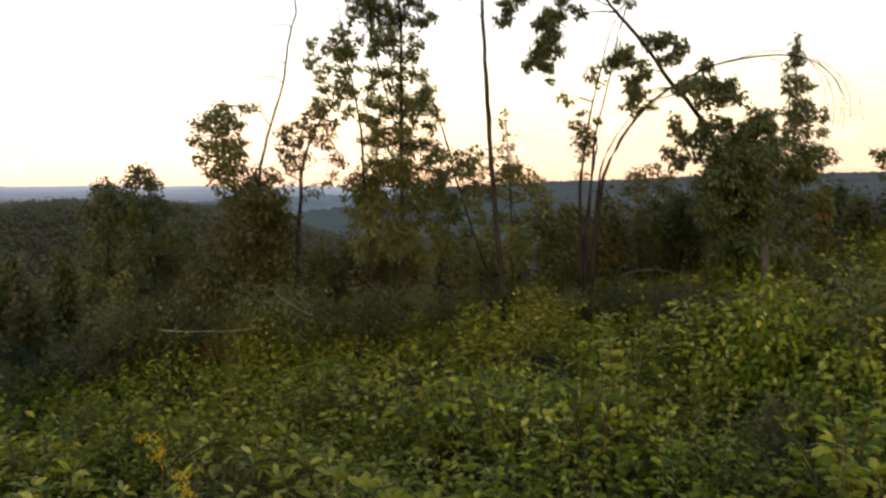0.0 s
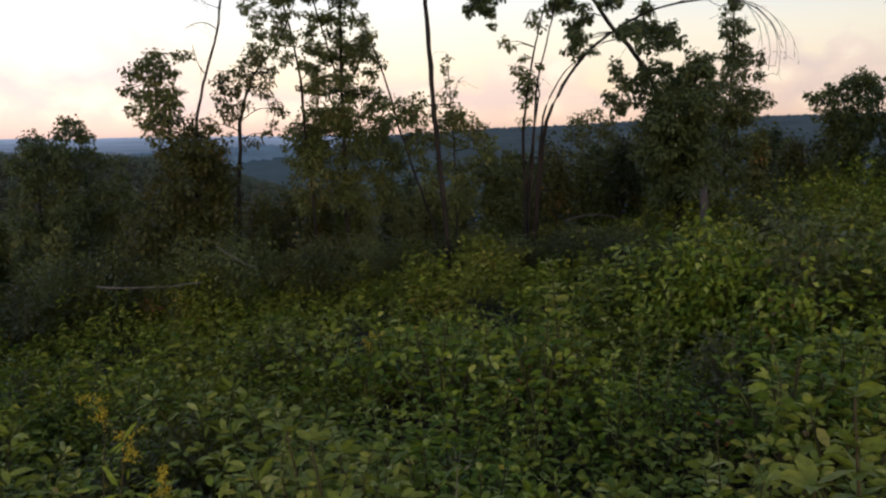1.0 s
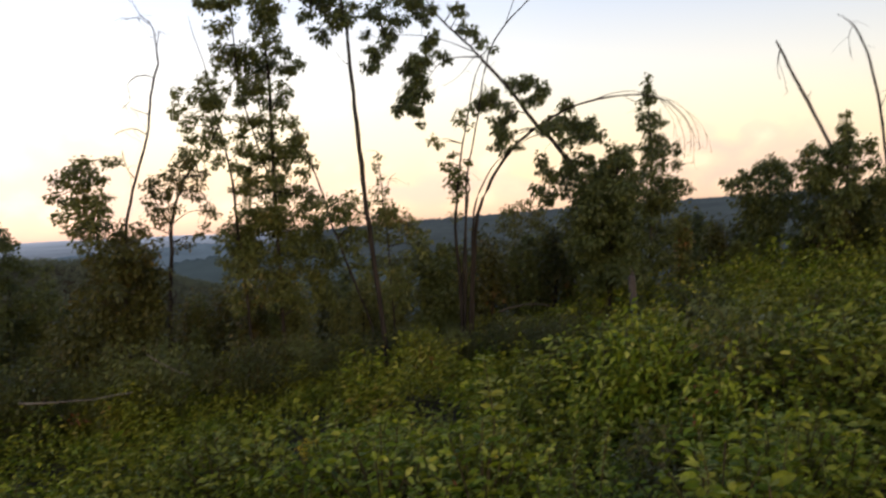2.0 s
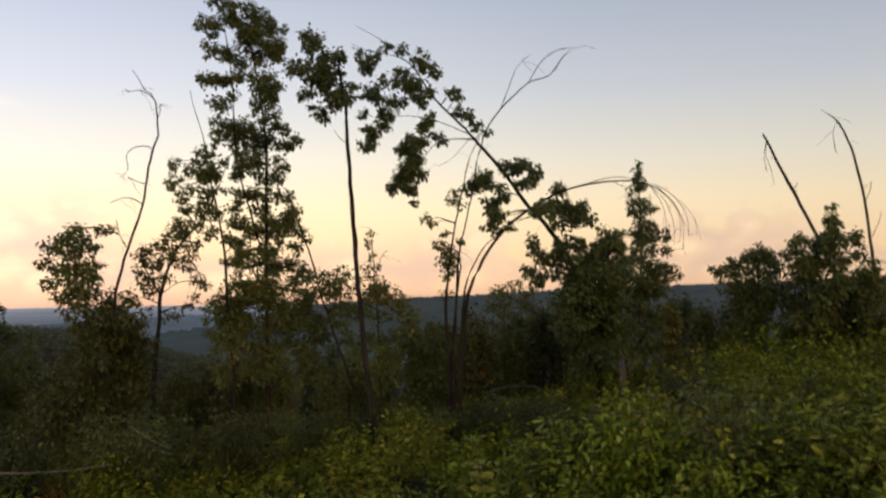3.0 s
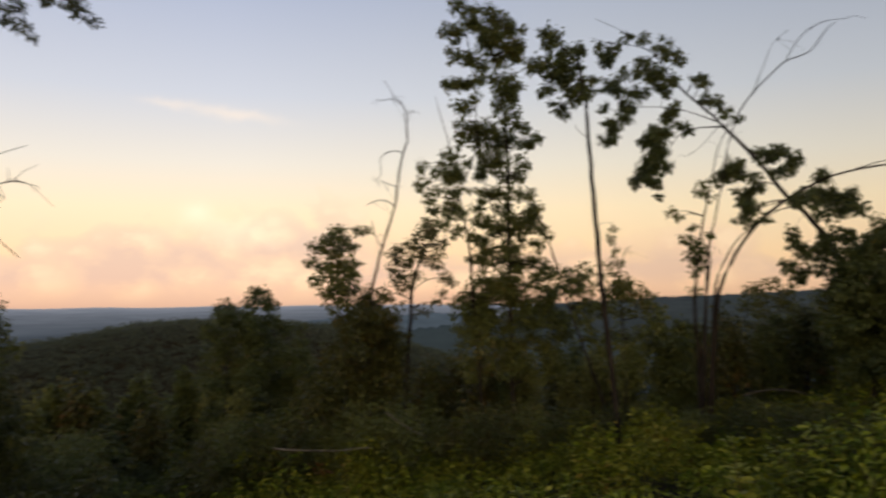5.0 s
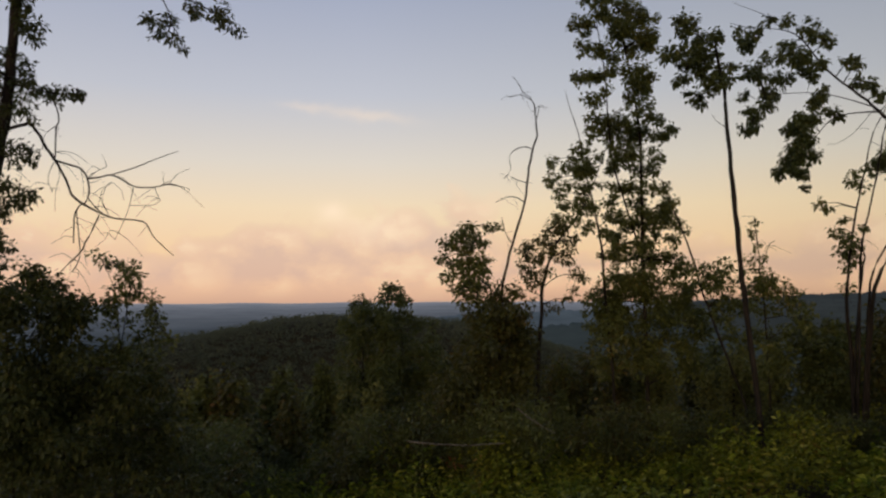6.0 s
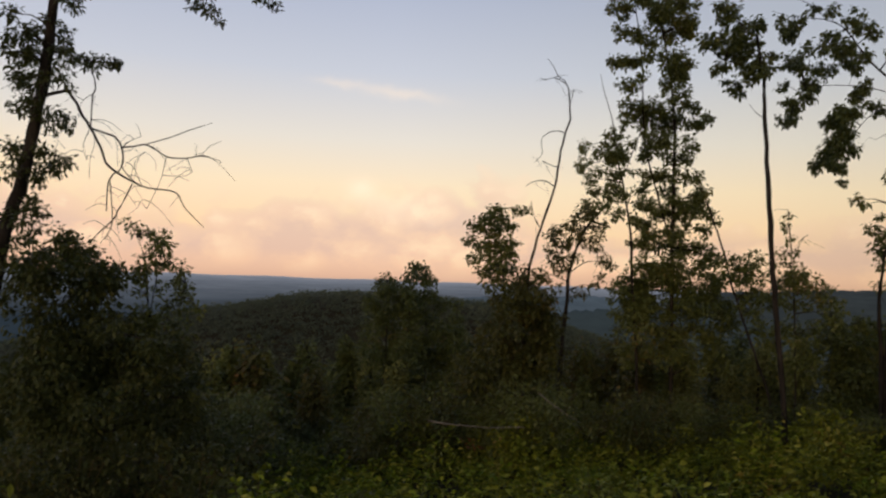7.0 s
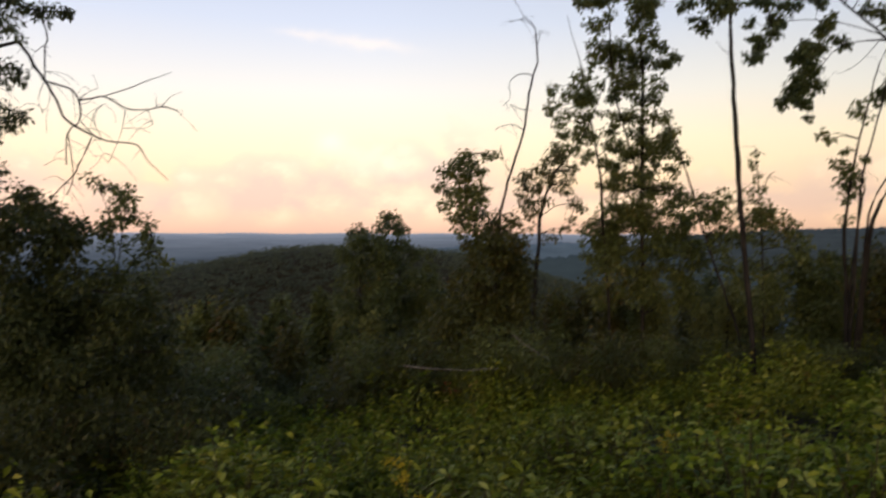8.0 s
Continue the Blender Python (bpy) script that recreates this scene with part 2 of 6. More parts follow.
BRIGHT = leaf_material("bright_sapling_leaves", [(0.0, (0.084, 0.112, 0.010)), (0.5, (0.145, 0.166, 0.018)), (0.9, (0.215, 0.210, 0.034)), (1.0, (0.25, 0.18, 0.04))], 0.45, 0.3, 2.0, 0.45, 0.10)
GREEN = leaf_material("tree_leaves", [(0.0, (0.049, 0.062, 0.017)), (0.4, (0.092, 0.107, 0.029)), (0.75, (0.132, 0.143, 0.040)), (0.90, (0.180, 0.143, 0.042)), (1.0, (0.205, 0.096, 0.040))], 0.36, 0.42, 0.9, 0.45, 0.22)
DARK = leaf_material("dark_tree_leaves", [(0.0, (0.041, 0.054, 0.017)), (0.5, (0.073, 0.090, 0.026)), (0.88, (0.114, 0.123, 0.036)), (1.0, (0.165, 0.102, 0.040))], 0.36, 0.38, 0.9, 0.45, 0.22)
RUSTY = leaf_material("olive_rust_leaves", [(0.0, (0.036, 0.042, 0.012)), (0.4, (0.064, 0.069, 0.017)), (0.75, (0.095, 0.084, 0.022)), (1.0, (0.145, 0.074, 0.026))], 0.36, 0.42, 1.2, 0.45, 0.22)
# oak, thicket and bush leaves darkened: their shade is painted into the colour
SHADE_LEAF = leaf_material("shade_darkened_leaves", [(0.0, (0.026, 0.034, 0.011)), (0.5, (0.048, 0.058, 0.018)), (0.85, (0.080, 0.080, 0.025)), (1.0, (0.135, 0.078, 0.030))], 0.36, 0.36, 0.9, 0.45, 0.12)
PALE_LEAF = leaf_material("pale_sapling_leaves", [(0.0, (0.070, 0.080, 0.022)), (0.6, (0.110, 0.112, 0.032)), (1.0, (0.140, 0.110, 0.040))], 0.5, 0.35, 0.9)
SAGE = leaf_material("grey_green_weed_leaves", [(0.0, (0.055, 0.078, 0.008)), (0.45, (0.125, 0.148, 0.016)), (0.75, (0.225, 0.235, 0.042)), (0.92, (0.320, 0.300, 0.085)), (1.0, (0.22, 0.15, 0.05))], 0.5, 0.22, 2.4, 0.35, 0.10)
GOLD = leaf_material("goldenrod_bloom", [(0.0, (0.32, 0.22, 0.012)), (1.0, (0.50, 0.38, 0.025))], 0.6, 0.3, 3.0)
REDLEAF = leaf_material("red_turned_leaves", [(0.0, (0.075, 0.022, 0.010)), (1.0, (0.15, 0.065, 0.02))], 0.5, 0.3, 3.0)
STRAW = leaf_material("dry_grass", [(0.0, (0.10, 0.09, 0.05)), (1.0, (0.20, 0.18, 0.11))], 0.6, 0.3, 3.0)
BARK = rough_material("dark_bark", (0.008, 0.0065, 0.005), (0.034, 0.027, 0.021), 18.0, (1, 1, 0.25), 0.95, 0.8, 0.02)
DEADWOOD = rough_material("weathered_dead_wood", (0.018, 0.015, 0.012), (0.075, 0.063, 0.050), 22.0, (1, 1, 0.2), 0.85, 0.5, 0.01)
PALEWOOD = rough_material("bleached_dead_branch", (0.05, 0.042, 0.034), (0.17, 0.148, 0.12), 22.0, (1, 1, 0.2), 0.8, 0.4, 0.006)
STUMPWOOD = rough_material("grey_stump_wood", (0.025, 0.021, 0.018), (0.085, 0.072, 0.06), 22.0, (1, 1, 0.2), 0.9, 0.7, 0.012)
STEM = rough_material("green_brown_stems", (0.03, 0.025, 0.012), (0.09, 0.07, 0.03), 30.0)
SOIL = rough_material("leaf_litter_and_moss", (0.010, 0.0065, 0.0025), (0.050, 0.031, 0.012), 6.0, mid=(0.020, 0.017, 0.005), bump=1.0, depth=0.05)
# the valley's haze is painted into the leaves: paler, flatter greens
HAZED_WOODS = leaf_material("hazed_distant_woods", [(0.0, (0.074, 0.090, 0.062)), (0.5, (0.094, 0.110, 0.074)), (1.0, (0.118, 0.130, 0.082))], 0.9, 0.3, 0.03, 0.65)
# these colours and their emission carry the painted haze of the far country
FAR_PLAIN = hazed_material("far_plain", srgb(47, 57, 63), srgb(158, 163, 168), 1000, 4850, 0.45, 0.006)
FAR_RIDGE = hazed_material("far_ridge", srgb(46, 51, 47), srgb(60, 66, 66), 700, 1250, 0.35, 0.02)
FAR_HILL = hazed_material("haze_blue_hill", srgb(46, 54, 53), srgb(80, 91, 97), 480, 1700, 0.4, 0.012)


# ------------------------------------------------------------------ builders
def polar(az, d):
    a = radians(az)
    return -math.sin(a) * d, math.cos(a) * d


def crest(az):
    """Height of the wooded ridge across the valley, by its bearing."""
    return np.interp(az, [-10, 4, 9.6, 11, 14.7, 17.6, 20, 22, 25, 28, 31, 33, 35, 38, 45, 60], [-57, -36, -22, -18.7, -11.0, -6.0, -4.4, -3.3, -2.0, -2.5, -4.0, -6.8, -9.8, -13.4, -23, -46])


def ground_z(x, y):
    x, y = np.asarray(x, float), np.asarray(y, float)
    r, az = np.hypot(x, y), np.degrees(np.arctan2(-x, y))
    near = 0.13 * np.clip(x, -12, 12) - 0.066 * np.clip(y, -4, 13)
    brow = np.clip(r - 13, 0, None)
    slope = near - 0.27 * np.where(brow < 8, brow ** 2 / 16, brow - 4)
    valley = np.maximum(slope, -48 - 10 * np.tanh((r - 200) / 400))
    front = np.clip((y + 0.3 * r) / (r + 1e-6), 0, 1)
    bell = np.exp(-((r - 420) / 95) ** 2)
    z = valley + bell * front * (crest(az) + 48)
    soft = 0.05 * np.sin(x * 1.7 + 0.6) * np.cos(y * 1.3) + 0.06 * np.sin(x * 0.6 + y * 0.8)
    z = np.where(y < 0, near * (1 - np.clip(-y / 6, 0, 1)) + 0.2 * np.clip(-y / 6, 0, 1), z) if np.ndim(z) else (z if y >= 0 else near)
    return z + soft * (r > 0.8)


def mesh_from(name, verts, faces, material, smooth=False):
    """verts (n, 3), faces (m, 3) as arrays."""
    me = bpy.data.meshes.new(name)
    v, f = np.asarray(verts, np.float32), np.asarray(faces, np.int32)
    k = f.shape[1]
    me.vertices.add(len(v))
    me.vertices.foreach_set("co", v.ravel())
    me.loops.add(f.size)
    me.loops.foreach_set("vertex_index", f.ravel())
    me.polygons.add(len(f))
    me.polygons.foreach_set("loop_start", np.arange(0, f.size, k, dtype=np.int32))
    me.polygons.foreach_set("use_smooth", np.full(len(f), smooth))
    me.update(calc_edges=True)
    me.materials.append(material)
    return me


def part(name, me, parent, label=""):
    ob = new(name, me)
    ob.parent = parent
    return tagged(ob, label)


def unit(v):
    return v / np.maximum(np.linalg.norm(v, axis=-1, keepdims=True), 1e-9)


def leaves(rng, base, axis, length, width, fine=True, curl=0.12, roll=0.45):
    """Leaf blades from their stalks' ends: folded along the midrib, drooping at the tip. Returns verts and faces."""
    n = len(base)
    axis = unit(axis)
    up = np.tile([0.0, 0.0, 1.0], (n, 1)) + rng.normal(0, roll, (n, 3))
    side = unit(np.cross(axis, up))
    nor = np.cross(side, axis)
    L, W = length[:, None], width[:, None]
    down = np.array([0, 0, -1.0]) * L * curl
    mid = base + axis * L * 0.5 - nor * W * 0.16
    tip = base + axis * L + down
    if fine:
        l1, r1 = (base + axis * L * 0.30 + s * side * W * 0.42 + down * 0.1 for s in (1, -1))
        l2, r2 = (base + axis * L * 0.66 + s * side * W * 0.40 + down * 0.4 for s in (1, -1))
        v = np.stack([base, l1, l2, tip, r2, r1, mid], 1).reshape(-1, 3)
        f = np.array([[0, 6, 1], [1, 6, 2], [2, 6, 3], [3, 6, 4], [4, 6, 5], [5, 6, 0]])
        return v, (f[None] + 7 * np.arange(n)[:, None, None]).reshape(-1, 3)
    l1, r1 = (base + axis * L * 0.45 + s * side * W * 0.56 + nor * W * 0.12 for s in (1, -1))
    v = np.stack([base, l1, tip, r1], 1).reshape(-1, 3)
    f = np.array([[0, 1, 2], [0, 2, 3]])
    return v, (f[None] + 4 * np.arange(n)[:, None, None]).reshape(-1, 3)


def joined(pieces):
    vs, fs, k = [], [], 0
    for v, f in pieces:
        vs.append(v)
        fs.append(f + k)
        k += len(v)
    return np.concatenate(vs), np.concatenate(fs)


def smooth_line(p, steps=3):
    """Catmull-Rom through the rows of p."""
    p = np.asarray(p, float)
    q = np.vstack([2 * p[0] - p[1], p, 2 * p[-1] - p[-2]])
    out = []
    for i in range(1, len(q) - 2):
        for t in np.arange(steps) / steps:
            a, b, c, d = q[i - 1:i + 3]
            out.append(0.5 * (2 * b + (c - a) * t + (2 * a - 5 * b + 4 * c - d) * t * t + (3 * b - a - 3 * c + d) * t ** 3))
    return np.array(out + [p[-1]])


def tube(line, sides=7, rng=None, rough=0.0):
    """A tapered limb along rows of x, y, z, radius; closed at its tip and foot."""
    line = np.asarray(line, float)
    c, rad = line[:, :3], np.maximum(line[:, 3], 0.002)
    d = unit(np.gradient(c, axis=0))
    ref = np.where(np.abs(d[:, 2:3]) > 0.9, [[1.0, 0, 0]], [[0, 0, 1.0]])
    u = unit(np.cross(d, ref))
    w = np.cross(d, u)
    a = np.arange(sides) * 2 * np.pi / sides
    r = np.tile(rad[:, None], (1, sides))
    if rng is not None and rough:
        r = r * (1 + rng.uniform(-rough, rough, r.shape))
    v = c[:, None] + r[..., None] * (np.cos(a)[None, :, None] * u[:, None] + np.sin(a)[None, :, None] * w[:, None])
    n = len(c)
    v = np.concatenate([v.reshape(-1, 3), c[:1], c[-1:]])
    f = []
    for i in range(n - 1):
        for j in range(sides):
            p, q = i * sides + j, i * sides + (j + 1) % sides
            f += [(p, q, q + sides), (p, q + sides, p + sides)]
    for j in range(sides):
        f += [((j + 1) % sides, j, n * sides), ((n - 1) * sides + j, (n - 1) * sides + (j + 1) % sides, n * sides + 1)]
    return v, np.array(f)


def thing_at(name, x, y, z, turn=0.0):
    ob = new(name)
    ob.empty_display_size = 0.3
    ob.matrix_world = pose(x, y, z, 0, 0, turn)
    return ob


def spray(rng, centre, r, count, size, droop=0.5, slim=0.42):
    """A bunch of leaves round the end of a twig."""
    way = unit(rng.normal(0, 1, (count, 3)) * [1, 1, 0.8])
    base = centre + way * r * rng.uniform(0.05, 1.0, (count, 1)) ** 0.8
    axis = way * 0.8 + [0, 0, -droop] + rng.normal(0, 0.35, (count, 3))
    ln = size * rng.uniform(0.65, 1.2, count)
    return base, axis, ln, ln * slim * rng.uniform(0.8, 1.15, count)


def tree(name, label, plan, leaf, bark=BARK, size=0.12, crowd=1.0, droop=0.5, seed=1, depth=0.35, slim=0.58, category="tree", group="trees along the brow", limb_label="", fill=0.0, twigs=0):
    """A tree from the runs of its stems and limbs and the bunches of its crown: metres to the side of its foot and heights above the camera's ground."""
    rng = np.random.default_rng(seed)
    x, y = polar(plan["az"], plan["d"])
    g = float(ground_z(x, y))
    root = tagged(thing_at(name, x, y, g, plan["az"]), label, category, group)
    runs, limbs = [], []

    def true(p):
        """A limb that reaches nearer or farther than the trunk is so much smaller or larger."""
        p = np.array(p, float)
        k = 1 + p[..., 1] / plan["d"]
        p[..., 0], p[..., 2] = p[..., 0] * k, (p[..., 2] + g - 1.6) * k + 1.6 - g
        return p
    for i, st in enumerate(plan["stems"]):
        p = np.array([(s, 0.0, h - g, r) for s, h, r in st])
        if i == 0 or p[0, 2] < 1.2 - 0.0 and p[0, 3] > 0.012 and st[0][1] < plan["stems"][0][0][1] + 0.4:
            foot = p[0].copy()
            drop = max(foot[2], 0.0)
            foot[0] -= (p[1, 0] - p[0, 0]) / max(p[1, 2] - p[0, 2], 0.1) * drop * 0.6
            foot[2], foot[3] = -0.12, p[0, 3] * 1.25
            if p[0, 2] > 0.05:
                p = np.vstack([foot, p])
            else:
                p[0] = foot
            start_y = rng.normal(0, 0.06)
        else:
            if runs:      # a limb grows from the nearest run before it
                near = min(((np.hypot(q[0] - p[0, 0], q[2] - p[0, 2]), q[1]) for run in runs for q in run), key=lambda k: k[0])
                start_y = near[1]
            else:
                start_y = 0.0
        k = len(p)
        lean = rng.normal(0, 0.22 if i else 0.05) * np.linspace(0, 1, k) * np.ptp(p[:, 2])
        p[:, 1] = start_y + lean + np.r_[0, rng.normal(0, 0.03, k - 1)]
        line = smooth_line(p, 3 if k > 3 else 4)
        line[:, :2] += rng.normal(0, 0.006, (len(line), 2)) * (line[:, 3:4] > 0.008)
        runs.append(line)
        fat = p[:, 3].max() > 0.03
        nm = "trunk" if i == 0 else ("stem" if p[0, 2] < 0 else "limb")
        limbs.append(part(nm, mesh_from(nm, *tube(true(line), 9 if fat else 5, rng, 0.12 if fat else 0.05), bark, True), root, limb_label if i else ""))
    allpts = np.concatenate(runs)
    owner = np.repeat(np.arange(len(runs)), [len(q) for q in runs])
    for k in range(twigs):      # fine bare twigs, most of them drooping
        at = int(rng.integers(0, len(runs)))
        line = runs[at]
        q = line[int(rng.integers(len(line) // 3, len(line)))]
        if q[2] < 2.0:
            continue
        q = true(q)
        way, ln = unit(rng.normal(0, 1, 3) * [1, 0.8, 0.6]), rng.uniform(0.12, 0.38)
        pts = [(*(q[:3] + way * ln * t + [0, 0, -0.5 * ln * t * t] + rng.normal(0, 0.012, 3) * (t > 0)), 0.0035 * (1 - 0.6 * t)) for t in (0, 0.3, 0.6, 1)]
        part("twig", mesh_from("twig", *tube(smooth_line(pts, 3), 4), bark), limbs[at])
    for cr in plan["crowns"]:
        tw = []
        if fill and len(cr) > 3:      # more bunches between the main ones
            cr, base = list(cr), np.array(cr)
            for _ in range(int(fill * len(base))):
                a = base[int(rng.integers(0, len(base)))]
                near = base[np.argsort(np.hypot(*(base[:, :2] - a[:2]).T))[1:5]]
                q = a + (near[int(rng.integers(0, len(near)))] - a) * rng.uniform(0.3, 0.7)
                cr.append((q[0], q[1], q[2] * 0.9))
        for s, h, r in cr:
            c = np.array([s, 0, h - g])
            dist = np.hypot(allpts[:, 0] - c[0], allpts[:, 2] - c[2]) + 0.5 * np.clip(allpts[:, 2] - c[2], 0, None)
            at = int(np.argmin(dist))
            j = allpts[at]
            c[1] = j[1] + rng.normal(0, depth)
            c, j = true(c), true(j)
            mid = (j[:3] + c) / 2 + [0, 0, 0.05]
            tw.append(tube([(*j[:3], min(j[3], 0.012)), (*mid, 0.006), (*c, 0.004)], 4))
            count = max(8, int(crowd * (175 if h < 2.2 else 118) * (r / 0.14) ** 2))
            wide = r * (1.4 if h < 2.2 else 1.0)
            sets = [spray(rng, c, wide, int(count * 0.60), size, droop, slim)]
            for _ in range(5):      # smaller sprays at its rim
                q = c + unit(rng.normal(0, 1, 3) * [1, 1, 0.8]) * wide * rng.uniform(0.7, 1.25)
                sets.append(spray(rng, q, wide * 0.4, max(4, int(count * 0.10)), size, droop, slim))
            me = mesh_from("foliage", *leaves(rng, *(np.concatenate([k[i] for k in sets]) for i in range(4)), plan["d"] < 10), leaf)
            tagged(part("foliage", me, limbs[owner[at]]), kind="stuff")
        tagged(part("twig_tangle", mesh_from("twig_tangle", *joined(tw), bark), root), kind="stuff")
    return root


# ------------------------------------------------------------------ ground, valley and distance
def make_ground():
    rad = np.concatenate([np.linspace(0.0, 16, 60), np.geomspace(16.5, 700, 130), np.geomspace(740, 4900, 40)])
    az = np.radians(np.linspace(-180, 180, 361)[:-1])
    R, A = np.meshgrid(rad, az, indexing="ij")
    X, Y = -np.sin(A) * R, np.cos(A) * R
    Z = ground_z(X.ravel(), Y.ravel()).reshape(X.shape)
    Z = np.where(Y < 0, np.minimum(Z, 3), Z)
    v = np.stack([X, Y, Z], -1).reshape(-1, 3)
    n = len(az)
    i, j = np.meshgrid(np.arange(len(rad) - 1), np.arange(n), indexing="ij")
    p, q = i * n + j, i * n + (j + 1) % n
    f = np.stack([p, q, q + n, p + n], -1).reshape(-1, 4)
    tagged(new("ground", mesh_from("ground", v, f, SOIL, True)), "leaf-littered forest clearing sloping into a wooded valley", "ground", kind="structure")


def make_backdrop(name, label, material, r0, r1, az0, az1, height, bumps, rows=14, cols=360):
    """A sheet of far country: height(az, u) for u from 0 (near foot) to 1 (crest or horizon)."""
    rng = np.random.default_rng(len(name))
    az, u = np.linspace(az0, az1, cols), np.linspace(0, 1, rows)
    A, U = np.meshgrid(az, u)
    R = r0 + (r1 - r0) * U ** 1.5
    Z = height(A, U, R) + bumps * rng.normal(0, 1, A.shape) * (U > 0.93)
    a = np.radians(A)
    v = np.stack([-np.sin(a) * R, np.cos(a) * R, Z], -1).reshape(-1, 3)
    # a back slope closes the hill
    b = v[-cols:].copy()
    b[:, :2] *= 1.0 + 60.0 / r1 if r1 < 4000 else 1.001
    b[:, 2] -= 60
    v = np.concatenate([v, b])
    i, j = np.meshgrid(np.arange(rows), np.arange(cols - 1), indexing="ij")
    p = i * cols + j
    f = np.stack([p, p + 1, p + 1 + cols, p + cols], -1).reshape(-1, 4)
    tagged(new(name, mesh_from(name, v, f[:, ::-1], material, True)), label, "backdrop", kind="structure")


def sight(r, el):
    return 1.6 + r * np.tan(np.radians(el))


make_ground()
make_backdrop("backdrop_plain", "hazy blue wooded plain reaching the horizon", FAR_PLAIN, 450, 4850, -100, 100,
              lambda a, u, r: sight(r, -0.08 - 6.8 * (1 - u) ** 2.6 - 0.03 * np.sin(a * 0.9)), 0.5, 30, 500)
make_backdrop("backdrop_hill", "haze-blue forested hill in the middle distance", FAR_HILL, 1100, 1700, -40, 32,
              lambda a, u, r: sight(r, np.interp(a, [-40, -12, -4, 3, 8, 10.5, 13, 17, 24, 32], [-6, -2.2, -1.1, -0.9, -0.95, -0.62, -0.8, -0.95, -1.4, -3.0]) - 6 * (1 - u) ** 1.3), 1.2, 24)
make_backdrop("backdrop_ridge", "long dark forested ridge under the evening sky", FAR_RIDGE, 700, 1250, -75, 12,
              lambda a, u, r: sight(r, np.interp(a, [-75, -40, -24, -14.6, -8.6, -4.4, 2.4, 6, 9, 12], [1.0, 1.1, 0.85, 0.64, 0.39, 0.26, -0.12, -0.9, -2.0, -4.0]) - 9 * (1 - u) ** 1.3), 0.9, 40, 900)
make_backdrop("backdrop_foothill", "low wooded spur, dark blue with haze", FAR_HILL, 480, 680, -40, 18,
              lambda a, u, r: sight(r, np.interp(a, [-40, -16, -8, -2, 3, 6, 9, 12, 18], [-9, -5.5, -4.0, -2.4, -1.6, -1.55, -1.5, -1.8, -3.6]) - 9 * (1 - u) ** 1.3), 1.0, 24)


def far_woods():
    """Tree crowns packed over the slope and the ridge across the valley, as sprays of leaf masses."""
    rng = np.random.default_rng(5)
    n, per = 15000, 14
    far = rng.random(n) < 0.8
    r = np.where(far, np.sqrt(rng.uniform(290 ** 2, 440 ** 2, n)), np.sqrt(rng.uniform(95 ** 2, 290 ** 2, n)))
    az = np.where(far, rng.uniform(0, 62, n), rng.uniform(-50, 70, n))
    x, y = -np.sin(np.radians(az)) * r, np.cos(np.radians(az)) * r
    size = rng.uniform(0.9, 2.6, n)
    c = np.stack([x, y, ground_z(x, y) + size * rng.uniform(0.0, 0.8, n)], -1)
    way = unit(rng.normal(0, 1, (n, per, 3)))
    way[..., 2] = np.abs(way[..., 2]) * 0.9
    base = (c[:, None] + way * size[:, None, None] * rng.uniform(0.4, 1.0, (n, per, 1))).reshape(-1, 3)
    ln = np.repeat(size, per) * rng.uniform(0.25, 0.55, n * per)
    axis = way.reshape(-1, 3) + rng.normal(0, 0.5, (n * per, 3))
    me = mesh_from("far_woods", *leaves(rng, base, axis, ln, ln * 0.8, False, 0.3), HAZED_WOODS)
    tagged(new("far_woods", me), "dark green woods covering the valley and the ridge beyond", "woods", kind="stuff")


far_woods()

